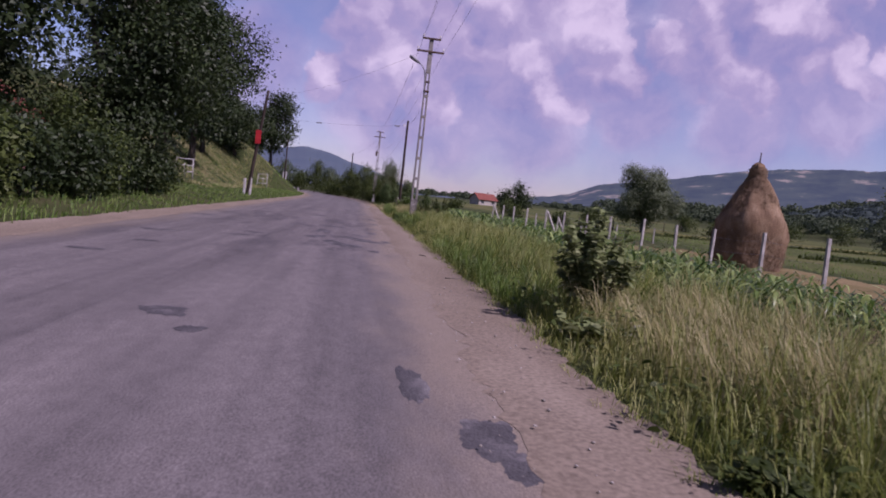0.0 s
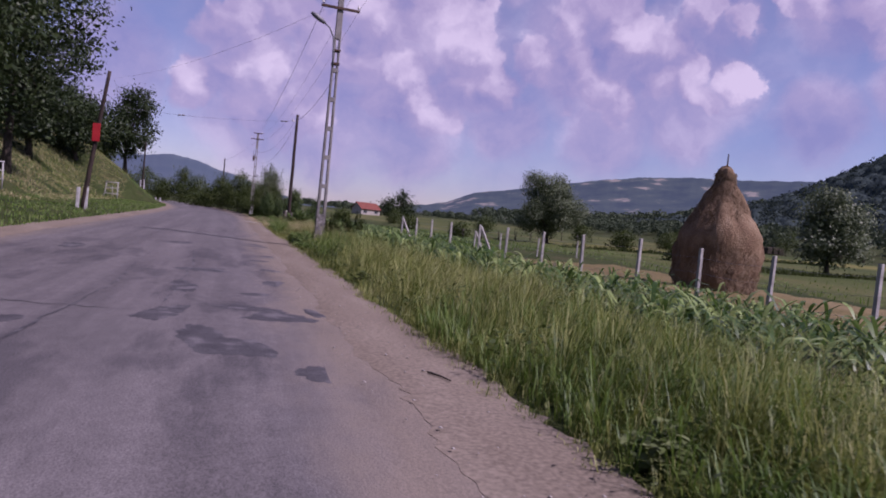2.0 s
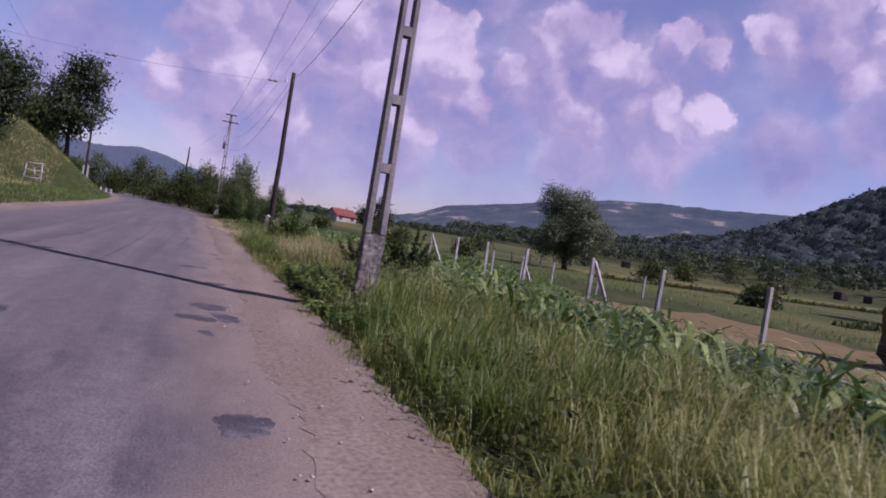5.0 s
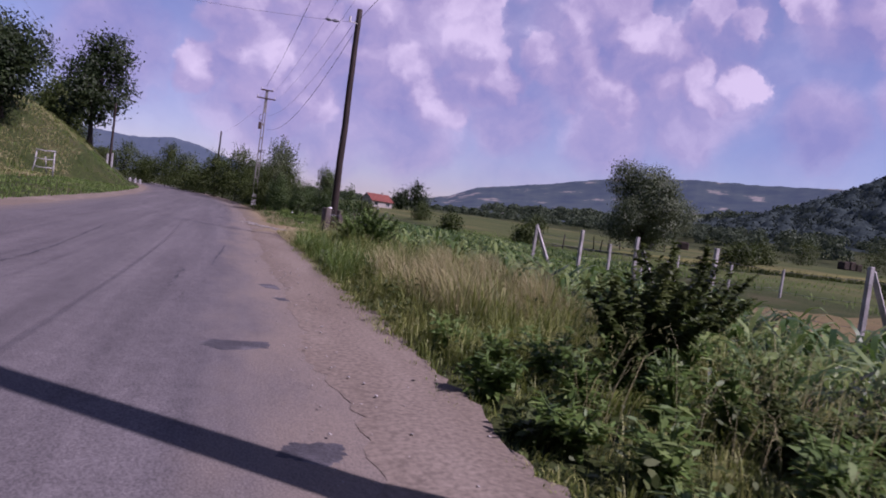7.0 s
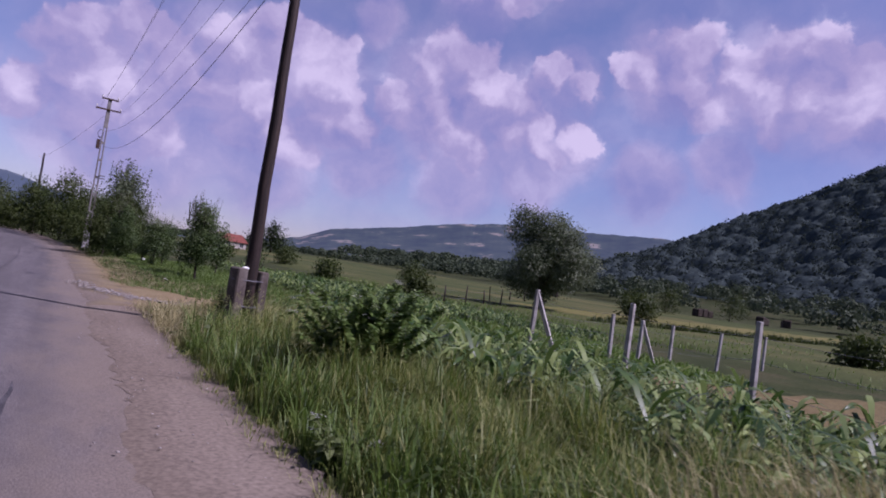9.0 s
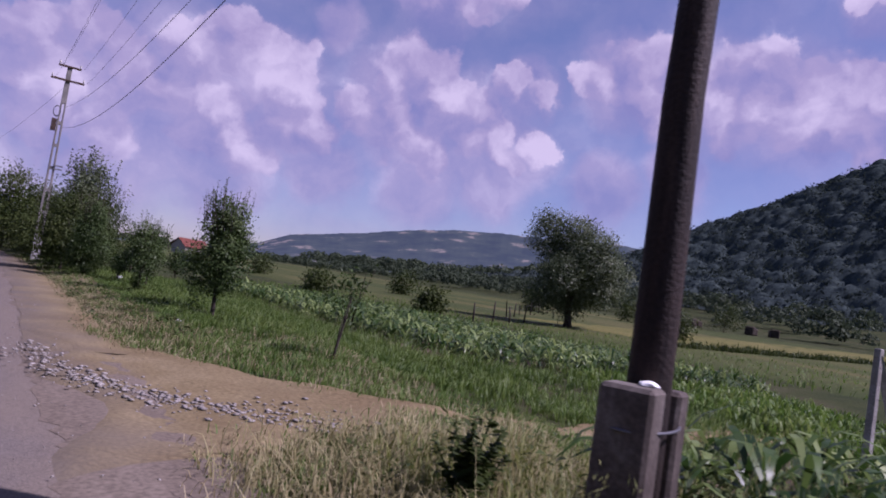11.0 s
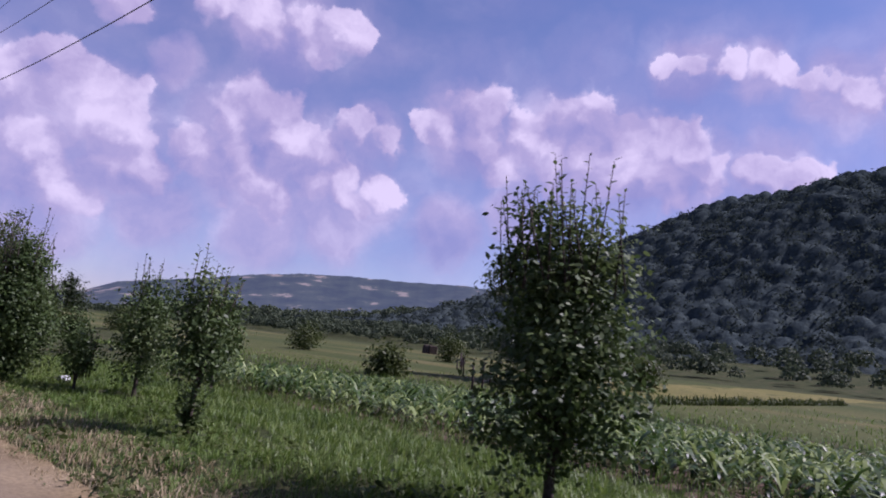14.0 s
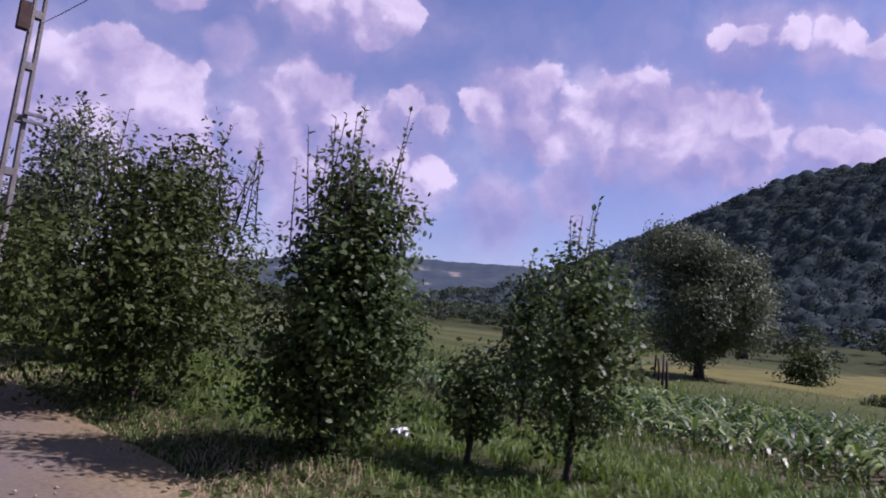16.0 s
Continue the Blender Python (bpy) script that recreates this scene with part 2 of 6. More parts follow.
def asphalt():
    """Sun-bleached asphalt: wheel streaks, worn blotches, pale grit, and dust drifting in from both edges."""
    m = material("asphalt", (0.17, 0.16, 0.16), 0.9)
    nt = m.node_tree
    nd, lk = nt.nodes.new, nt.links.new
    b = nt.nodes["Principled BSDF"]
    b.inputs["Specular IOR Level"].default_value = 0.25
    geo = nd("ShaderNodeNewGeometry")
    pos = geo.outputs["Position"]

    def noisy(scale, detail, stretch=(1, 1, 1), rough=0.55):
        mp, n = nd("ShaderNodeMapping"), nd("ShaderNodeTexNoise")
        mp.inputs["Scale"].default_value = stretch
        n.inputs["Scale"].default_value, n.inputs["Detail"].default_value, n.inputs["Roughness"].default_value = scale, detail, rough
        lk(pos, mp.inputs["Vector"])
        lk(mp.outputs[0], n.inputs["Vector"])
        return n.outputs["Fac"]

    def calc(kind, a, c):
        q = nd("ShaderNodeMath")
        q.operation = kind
        for k, v in ((0, a), (1, c)):
            if isinstance(v, (int, float)):
                q.inputs[k].default_value = v
            else:
                lk(v, q.inputs[k])
        return q.outputs[0]

    def step(v, a, c, lo, hi):
        q = nd("ShaderNodeMapRange")
        q.interpolation_type = "SMOOTHSTEP"
        lk(v, q.inputs["Value"])
        for k, w in (("From Min", a), ("From Max", c), ("To Min", lo), ("To Max", hi)):
            q.inputs[k].default_value = w
        return q.outputs[0]

    def blend(kind, f, a, c):
        q = nd("ShaderNodeMix")
        q.data_type, q.blend_type = "RGBA", kind
        for k, v in (("Factor", f), ("A", a), ("B", c)):
            if isinstance(v, tuple):
                q.inputs[k].default_value = (*v, 1)
            elif isinstance(v, (int, float)):
                q.inputs[k].default_value = v
            else:
                lk(v, q.inputs[k])
        return q.outputs["Result"]

    xyz = nd("ShaderNodeSeparateXYZ")
    lk(pos, xyz.inputs[0])
    bend = calc("POWER", calc("MAXIMUM", calc("SUBTRACT", xyz.outputs["Y"], 65.0), 0.0), 2.0)
    across = calc("ADD", calc("ADD", xyz.outputs["X"], 1.80), calc("MULTIPLY", bend, 0.00127))
    streak, blotch, small, grain = noisy(0.6, 6, (2.4, 0.09, 1), 0.6), noisy(0.8, 7, (1.5, 0.55, 1), 0.62), noisy(7, 5, (1, 0.6, 1), 0.6), noisy(70, 3)
    ramp_ = nd("ShaderNodeValToRGB")
    ramp_.color_ramp.elements[0].position, ramp_.color_ramp.elements[0].color = 0.33, (0.128, 0.115, 0.113, 1)
    ramp_.color_ramp.elements[1].position, ramp_.color_ramp.elements[1].color = 0.68, (0.26, 0.232, 0.222, 1)
    ramp_.color_ramp.elements.new(0.5).color = (0.19, 0.17, 0.165, 1)
    lk(calc("ADD", calc("MULTIPLY", streak, 0.74), calc("MULTIPLY", blotch, 0.26)), ramp_.inputs["Fac"])
    c = blend("MULTIPLY", 1.0, ramp_.outputs[0], step(small, 0.3, 0.7, 0.90, 1.09))
    c = blend("MULTIPLY", 1.0, c, step(grain, 0.3, 0.7, 0.66, 1.32))
    c = blend("MIX", step(noisy(38, 2), 0.66, 0.74, 0.0, 0.45), c, (0.36, 0.34, 0.32))
    worn = step(noisy(0.5, 6, (1.7, 0.5, 1), 0.6), 0.50, 0.60, 0.0, 0.62)
    ahead = xyz.outputs["Y"]
    stretch_ = calc("MULTIPLY", step(ahead, 8.0, 16.0, 0.0, 1.0), step(ahead, 26.0, 36.0, 1.0, 0.0))
    c = blend("MIX", calc("MULTIPLY", worn, stretch_), c, blend("MULTIPLY", 1.0, (0.085, 0.078, 0.082), step(grain, 0.3, 0.7, 0.75, 1.3)))
    drift = calc("ADD", across, calc("MULTIPLY", calc("SUBTRACT", blotch, 0.5), 1.7))
    edge = calc("MAXIMUM", step(drift, 2.0, 3.0, 0.0, 0.9), step(drift, -2.7, -3.9, 0.0, 0.8))
    c = blend("MIX", edge, c, blend("MULTIPLY", 1.0, (0.31, 0.25, 0.19), step(grain, 0.3, 0.7, 0.8, 1.2)))
    lk(blend("MULTIPLY", 1.0, c, (TONE, TONE, TONE)), b.inputs["Base Color"])
    bp = nd("ShaderNodeBump")
    bp.inputs["Strength"].default_value, bp.inputs["Distance"].default_value = 0.5, 0.008
    lk(grain, bp.inputs["Height"])
    lk(bp.outputs[0], b.inputs["Normal"])
    return m


M = {}
M["asphalt"] = asphalt()
M["patch"] = surface("tar_patch", (0.075, 0.07, 0.074), (0.205, 0.19, 0.19), (0.105, 0.098, 0.102), big=3.2, fine=45, rough=0.88, bump=0.5, spec=0.3)
M["dirt"] = surface("dusty_earth", (0.272, 0.217, 0.162), (0.355, 0.29, 0.222), (0.31, 0.25, 0.19), big=0.9, fine=26, rough=0.95, bump=0.15, spec=0.1, stretch=(1.5, 0.35, 1))
M["sand"] = surface("sandy_track", (0.30, 0.222, 0.112), (0.43, 0.338, 0.185), (0.365, 0.282, 0.146), big=0.9, fine=24, rough=0.95, bump=0.4, spec=0.1)


def dusty_edge(m):
    """Road dust covers the sandy track where it meets the carriageway."""
    nt = m.node_tree
    nd, lk = nt.nodes.new, nt.links.new
    b = nt.nodes["Principled BSDF"]
    geo, xyz, n = nd("ShaderNodeNewGeometry"), nd("ShaderNodeSeparateXYZ"), nd("ShaderNodeTexNoise")
    lk(geo.outputs["Position"], xyz.inputs[0])
    lk(geo.outputs["Position"], n.inputs["Vector"])
    n.inputs["Scale"].default_value, n.inputs["Detail"].default_value = 1.1, 5.0
    wob = nd("ShaderNodeMath")
    wob.operation = "MULTIPLY_ADD"
    lk(n.outputs["Fac"], wob.inputs[0])
    wob.inputs[1].default_value = 1.6
    lk(xyz.outputs["X"], wob.inputs[2])
    q, mix = nd("ShaderNodeMapRange"), nd("ShaderNodeMix")
    lk(wob.outputs[0], q.inputs["Value"])
    for k, v in (("From Min", 1.7), ("From Max", 3.0), ("To Min", 0.0), ("To Max", 1.0)):
        q.inputs[k].default_value = v
    mix.data_type = "RGBA"
    lk(q.outputs[0], mix.inputs["Factor"])
    mix.inputs["A"].default_value = (0.25 * TONE, 0.21 * TONE, 0.175 * TONE, 1)
    lk(b.inputs["Base Color"].links[0].from_socket, mix.inputs["B"])
    lk(mix.outputs["Result"], b.inputs["Base Color"])


dusty_edge(M["sand"])
M["ground"] = surface("meadow_ground", (0.045, 0.065, 0.018), (0.10, 0.10, 0.042), (0.068, 0.085, 0.026), big=0.35, fine=9, rough=0.95, bump=0.8, spec=0.1, bump_dist=0.06)
M["soil"] = surface("tilled_soil", (0.15, 0.105, 0.07), (0.23, 0.17, 0.115), big=0.8, fine=14, rough=0.95, bump=0.8, spec=0.1, bump_dist=0.05)
M["stubble"] = surface("mown_stubble", (0.21, 0.155, 0.07), (0.30, 0.225, 0.11), (0.24, 0.19, 0.08), big=0.25, fine=8, rough=0.95, bump=0.6, spec=0.1, stretch=(1, 0.3, 1))
M["hayfield"] = surface("hay_meadow", (0.075, 0.105, 0.028), (0.19, 0.175, 0.065), (0.115, 0.135, 0.04), big=0.09, fine=4, rough=0.95, bump=0.6, spec=0.1, bump_dist=0.1, stretch=(1, 0.25, 1))
M["stubble_pale"] = surface("mown_meadow", (0.20, 0.19, 0.055), (0.28, 0.25, 0.085), (0.23, 0.22, 0.065), big=0.12, fine=5, rough=0.95, bump=0.5, spec=0.1, bump_dist=0.08)
M["concrete"] = surface("weathered_concrete", (0.27, 0.25, 0.23), (0.46, 0.43, 0.39), big=1.7, fine=38, rough=0.88, bump=0.5, bump_dist=0.006)
M["rough_concrete"] = surface("spalled_concrete", (0.15, 0.135, 0.12), (0.50, 0.47, 0.43), (0.32, 0.29, 0.265), big=14, fine=45, rough=0.92, bump=1.0, bump_dist=0.012)
M["dark_concrete"] = surface("grimy_concrete", (0.10, 0.075, 0.06), (0.30, 0.26, 0.22), (0.18, 0.145, 0.12), big=2.6, fine=38, rough=0.9, bump=0.6, bump_dist=0.006)
M["whitewash"] = surface("flaking_whitewash", (0.55, 0.53, 0.50), (0.78, 0.76, 0.73), big=4, fine=30, rough=0.85, bump=0.4, bump_dist=0.004)
M["post"] = surface("post_concrete", (0.50, 0.47, 0.42), (0.80, 0.76, 0.69), big=3, fine=40, rough=0.88, bump=0.4, bump_dist=0.004)
M["timber"] = surface("creosoted_pole", (0.032, 0.020, 0.015), (0.085, 0.055, 0.040), (0.055, 0.034, 0.025), big=6, fine=45, rough=0.75, bump=0.6, stretch=(3, 3, 0.25), bump_dist=0.01)
M["bark"] = surface("bark", (0.06, 0.045, 0.035), (0.15, 0.12, 0.09), big=6, fine=40, rough=0.95, bump=0.8, stretch=(1, 1, 0.3), bump_dist=0.02)
M["white_wood"] = surface("painted_wood", (0.62, 0.60, 0.56), (0.80, 0.78, 0.74), big=4, fine=35, rough=0.6, bump=0.2, bump_dist=0.003)
M["grey_wood"] = surface("weathered_board", (0.13, 0.11, 0.09), (0.27, 0.24, 0.20), big=3, fine=35, rough=0.9, bump=0.4, stretch=(2, 2, 0.4), bump_dist=0.005)
M["steel"] = surface("galvanised_steel", (0.22, 0.22, 0.23), (0.36, 0.36, 0.37), big=5, fine=60, rough=0.5, bump=0.1, bump_dist=0.001)
M["rust"] = surface("rusty_iron", (0.09, 0.055, 0.04), (0.17, 0.10, 0.07), big=6, fine=60, rough=0.8, bump=0.2, bump_dist=0.002)
M["wire"] = material("wire", (0.12, 0.12, 0.13), 0.5, 0.3)
M["porcelain"] = material("porcelain", (0.55, 0.52, 0.48), 0.25)
M["red"] = surface("red_paint", (0.55, 0.03, 0.035), (0.70, 0.05, 0.05), big=2, fine=40, rough=0.45, bump=0.05, bump_dist=0.001)
M["hay"] = surface("old_hay", (0.26, 0.165, 0.10), (0.44, 0.31, 0.195), (0.35, 0.235, 0.14), big=1.6, fine=16, rough=0.95, bump=1.0, spec=0.1, stretch=(1, 1, 0.4), bump_dist=0.08)
M["straw"] = foliage("hay_straw", (0.24, 0.15, 0.085), (0.40, 0.28, 0.17), (0.60, 0.45, 0.30), rough=0.8, through_light=0.15, spec=0.15)
M["bale"] = surface("dark_bale", (0.045, 0.032, 0.022), (0.10, 0.075, 0.05), big=2, fine=12, rough=0.95, bump=0.8, bump_dist=0.05)
M["stone"] = surface("limestone", (0.36, 0.32, 0.27), (0.66, 0.60, 0.53), big=9, fine=60, rough=0.9, bump=0.4, bump_dist=0.005)
M["plastic"] = material("white_plastic", (0.75, 0.76, 0.78), 0.4)
M["paper"] = material("paper", (0.78, 0.77, 0.74), 0.8)
M["pink_wall"] = surface("pink_render", (0.50, 0.22, 0.22), (0.62, 0.30, 0.29), big=1, fine=20, rough=0.9, bump=0.3, bump_dist=0.005)
M["tile_roof"] = surface("red_roof_tiles", (0.22, 0.06, 0.04), (0.36, 0.11, 0.075), big=1.5, fine=12, rough=0.8, bump=0.6, bump_dist=0.03)
M["cream_wall"] = surface("cream_render", (0.62, 0.55, 0.46), (0.72, 0.66, 0.58), big=1, fine=20, rough=0.9, bump=0.2, bump_dist=0.005)
M["dark_glass"] = material("window_glass", (0.02, 0.025, 0.03), 0.08)
M["leaf_dark"] = foliage("dark_leaves", (0.0136, 0.0292, 0.00871), (0.0408, 0.0719, 0.0185), (0.136, 0.185, 0.0583), rough=0.55, through_light=0.25, spec=0.25, speck=0.24)
M["leaf_pear"] = foliage("pear_leaves", (0.032, 0.070, 0.016), (0.108, 0.180, 0.048), (0.42, 0.52, 0.21), rough=0.5, through_light=0.32, spec=0.2, speck=0.24)
M["leaf_bush"] = foliage("bush_leaves", (0.036, 0.0615, 0.0138), (0.0952, 0.138, 0.0297), (0.223, 0.26, 0.0796), rough=0.55, through_light=0.28, spec=0.18, speck=0.24)
M["leaf_willow"] = foliage("willow_leaves", (0.045, 0.072, 0.026), (0.150, 0.200, 0.085), (0.60, 0.67, 0.42), rough=0.55, through_light=0.3, spec=0.25, speck=0.24)
M["leaf_corn"] = foliage("maize_leaves", (0.0345, 0.092, 0.0161), (0.109, 0.207, 0.0391), (0.529, 0.667, 0.218), rough=0.42, through_light=0.34, spec=0.3, speck=0.8)
M["leaf_burdock"] = foliage("burdock_leaves", (0.0935, 0.145, 0.0425), (0.238, 0.306, 0.105), (0.527, 0.578, 0.289), rough=0.6, through_light=0.35, spec=0.2)
M["grass"] = foliage("tall_grass", (0.085, 0.145, 0.018), (0.315, 0.38, 0.07), (0.80, 0.77, 0.29), rough=0.55, through_light=0.38, speck=0.6)
M["lawn"] = foliage("short_grass", (0.088, 0.205, 0.024), (0.205, 0.355, 0.056), (0.43, 0.53, 0.15), rough=0.6, through_light=0.4, speck=0.55)
M["green"] = foliage("lush_grass", (0.08, 0.165, 0.02), (0.19, 0.32, 0.048), (0.38, 0.48, 0.13), rough=0.5, through_light=0.42, speck=0.55)
M["dry"] = foliage("dry_grass", (0.38, 0.34, 0.13), (0.66, 0.585, 0.265), (0.90, 0.83, 0.47), rough=0.7, through_light=0.4, speck=0.5)
M["rust_grass"] = foliage("withered_grass", (0.40, 0.31, 0.15), (0.64, 0.52, 0.28), (0.85, 0.74, 0.46), rough=0.75, through_light=0.3, speck=0.5)
M["seed"] = foliage("seed_heads", (0.36, 0.40, 0.13), (0.56, 0.58, 0.22), (0.80, 0.78, 0.38), rough=0.7, through_light=0.4, spec=0.1, speck=0.5)
M["leaf_weed"] = foliage("weed_leaves", (0.08, 0.16, 0.0288), (0.208, 0.344, 0.072), (0.48, 0.608, 0.208), rough=0.5, through_light=0.38, spec=0.3, speck=0.5)
M["flower"] = foliage("umbel_flowers", (0.5, 0.5, 0.42), (0.65, 0.65, 0.58), (0.8, 0.8, 0.75), through_light=0.2)


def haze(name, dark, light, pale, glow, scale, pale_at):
    """Far country: woods and pale fields, with summer haze painted on as faint emission."""
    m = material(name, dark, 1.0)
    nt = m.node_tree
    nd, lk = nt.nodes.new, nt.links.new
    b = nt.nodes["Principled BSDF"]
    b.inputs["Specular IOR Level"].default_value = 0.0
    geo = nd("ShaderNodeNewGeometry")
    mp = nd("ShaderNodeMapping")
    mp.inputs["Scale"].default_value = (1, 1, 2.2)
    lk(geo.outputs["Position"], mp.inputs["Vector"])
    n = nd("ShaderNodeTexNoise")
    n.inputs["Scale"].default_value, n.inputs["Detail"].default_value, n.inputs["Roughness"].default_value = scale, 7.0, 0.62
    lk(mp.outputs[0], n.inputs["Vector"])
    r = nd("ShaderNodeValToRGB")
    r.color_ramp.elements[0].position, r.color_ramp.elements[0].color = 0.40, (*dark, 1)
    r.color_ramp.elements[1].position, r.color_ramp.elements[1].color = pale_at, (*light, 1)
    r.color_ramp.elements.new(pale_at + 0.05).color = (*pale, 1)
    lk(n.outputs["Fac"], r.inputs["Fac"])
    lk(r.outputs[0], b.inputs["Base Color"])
    # bluish emission stands in for hazy air; the hills give off no light
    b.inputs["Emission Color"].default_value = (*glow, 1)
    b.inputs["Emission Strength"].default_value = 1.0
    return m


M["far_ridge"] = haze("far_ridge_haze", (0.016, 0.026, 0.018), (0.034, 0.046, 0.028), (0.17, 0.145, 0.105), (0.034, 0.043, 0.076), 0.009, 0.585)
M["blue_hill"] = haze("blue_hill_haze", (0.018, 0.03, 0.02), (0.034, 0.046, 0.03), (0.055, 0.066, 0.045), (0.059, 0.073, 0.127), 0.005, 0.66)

# ---------------------------------------------------------------- mesh helpers


def part(name, mesh, mat, parent=None, label=""):
    """Links a bmesh or mesh as one mesh object, under a thing or a part."""
    if isinstance(mesh, bmesh.types.BMesh):
        me = bpy.data.meshes.new(name)
        mesh.to_mesh(me)
        mesh.free()
        mesh = me
    if mat and not mesh.materials:
        mesh.materials.append(mat)
    ob = new(name, mesh)
    if parent:
        ob.parent = parent
    if label:
        ob["label"] = label
    return ob


def thing(name, loc, label, category, group="", rz=0.0):
    e = new(name)
    e.empty_display_size = 0.2
    e.matrix_world = pose(*loc, 0, 0, rz)
    return tagged(e, label, category, group)


def np_mesh(name, verts, faces, smooth=False):
    """A mesh from arrays: verts (n,3), faces (m,k)."""
    verts, faces = np.asarray(verts, np.float32), np.asarray(faces, np.int32)
    k = faces.shape[1]
    me = bpy.data.meshes.new(name)
    me.vertices.add(len(verts))
    me.vertices.foreach_set("co", verts.ravel())
    me.loops.add(faces.size)
    me.loops.foreach_set("vertex_index", faces.ravel())
    me.polygons.add(len(faces))
    me.polygons.foreach_set("loop_start", np.arange(0, faces.size, k, dtype=np.int32))
    me.polygons.foreach_set("loop_total", np.full(len(faces), k, np.int32))
    if smooth:
        me.polygons.foreach_set("use_smooth", np.ones(len(faces), bool))
    me.update(calc_edges=True)
    return me


def box(bm, x0, y0, z0, x1, y1, z1, bevel=0.0):
    r = bmesh.ops.create_cube(bm, size=1.0, matrix=Matrix.LocRotScale(((x0 + x1) / 2, (y0 + y1) / 2, (z0 + z1) / 2), None, (x1 - x0, y1 - y0, z1 - z0)))
    if bevel:
        es = list({e for v in r["verts"] for e in v.link_edges})
        bmesh.ops.bevel(bm, geom=es, offset=bevel, segments=1, affect="EDGES")
    return bm


def bar(bm, a, b, ra, rb=None, sides=8, cap=True):
    """A tapering round bar from a to b."""
    a, b = Vector(a), Vector(b)
    rb = ra if rb is None else rb
    q = (b - a).to_track_quat("Z", "Y").to_matrix()
    rings = []
    for p, r in ((a, ra), (b, rb)):
        rings.append([bm.verts.new(p + q @ Vector((math.cos(2 * math.pi * i / sides) * r, math.sin(2 * math.pi * i / sides) * r, 0))) for i in range(sides)])
    for i in range(sides):
        bm.faces.new((rings[0][i], rings[0][(i + 1) % sides], rings[1][(i + 1) % sides], rings[1][i]))
    if cap:
        bm.faces.new(rings[0][::-1])
        bm.faces.new(rings[1])
    return bm


def tube(bm, pts, radii, sides=8):
    """A bent, tapering limb through pts."""
    pts = [Vector(p) for p in pts]
    rings, q, last = [], None, None
    for i, p in enumerate(pts):
        d = (pts[min(i + 1, len(pts) - 1)] - pts[max(i - 1, 0)]).normalized()
        q = d.to_track_quat("Z", "Y") if q is None else last.rotation_difference(d) @ q
        last, m = d, q.to_matrix()
        rings.append([bm.verts.new(p + m @ Vector((math.cos(2 * math.pi * j / sides) * radii[i], math.sin(2 * math.pi * j / sides) * radii[i], 0))) for j in range(sides)])
    for a, b in zip(rings, rings[1:]):
        for j in range(sides):
            bm.faces.new((a[j], a[(j + 1) % sides], b[(j + 1) % sides], b[j])).smooth = True
    bm.faces.new(rings[0][::-1])
    bm.faces.new(rings[-1])
    return bm


# ---------------------------------------------------------------- the lie of the land
def road_mid(y):
    return -1.80 - 0.00127 * max(0.0, y - 65.0) ** 2


def smooth(a, b, v):
    t = np.clip((v - a) / (b - a), 0, 1)
    return t * t * (3 - 2 * t)


CREST_Y = [-900, -100, 60, 163, 190, 240, 262, 280, 300, 335, 350, 383, 415, 440, 480, 552, 772, 1400]
CREST_Z = [80, 105, 118, 124, 118, 105, 98, 92, 85, 70, 58, 38, 28, 20, 12, 6, 4, 2]


def land(x, y):
    """Height of the ground, for arrays or numbers."""
    x, y = np.asarray(x, float), np.asarray(y, float)
    mid = -1.80 - 0.00127 * np.maximum(0, np.minimum(y, 400) - 65.0) ** 2 - np.maximum(0, y - 400) * 0.4
    u = (mid - 3.9) - x                    # to the left of the carriageway
    foot = 6.5 - 5.4 * smooth(80, 98, y)
    bank = 0.08 * np.clip(u, 0, 6) + 0.70 * np.clip(u - foot, 0, 8) + 0.22 * np.clip(u - foot - 8, 0, 150)
    r = x - (mid + 3.8)                    # to the right of it
    verge = np.where(r > 0, 0.16 * smooth(0, 1.4, r) * (0.4 + 0.6 * smooth(60, 68, y)) - 0.16 * smooth(2.5, 6, r) * smooth(60, 68, y) - (0.32 - 0.2 * smooth(56, 62, y)) * smooth(2.0, 7, r) - 0.38 * smooth(9, 22, r) + 0.02 * np.clip(r - 22, 0, 190), 0)
    rough_ = np.where((u > 0.3) | (r > 0.3), 1.0, 0.0)
    lump = rough_ * (0.05 * np.sin(x * 1.7 + y * 0.6) * np.sin(y * 1.1 - x * 0.4) + 0.03 * np.sin(x * 3.9 + 1) * np.sin(y * 3.1))
    lump = lump + 0.28 * np.exp(-((x - 3.1) ** 2 + (y - 33.5) ** 2) / 0.9)
    crest = np.interp(y, CREST_Y, CREST_Z)
    hill = crest * (0.9 * smooth(225, 440, x) + 0.1 * smooth(300, 560, x)) + smooth(150, 230, x) * 6.0
    hill = hill * (1 + 0.05 * np.sin(x * 0.021 + 1) * np.sin(y * 0.017) + 0.025 * np.sin(y * 0.06 + x * 0.03))
    return bank + verge + lump * smooth(0.3, 1.2, np.maximum(u, r)) + hill


def lz(x, y):
    return float(land(x, y))


def grow(lo, hi, fine_lo, fine_hi, step, factor=1.18):
    """Grid lines: fine in the middle, widening outwards."""
    core = list(np.arange(fine_lo, fine_hi + 1e-6, step))
    s, v = step, fine_hi
    while v < hi:
        s *= factor
        v += s
        core.append(min(v, hi))
    s, v = step, fine_lo
    while v > lo:
        s *= factor
        v -= s
        core.insert(0, max(v, lo))
    return np.array(core)


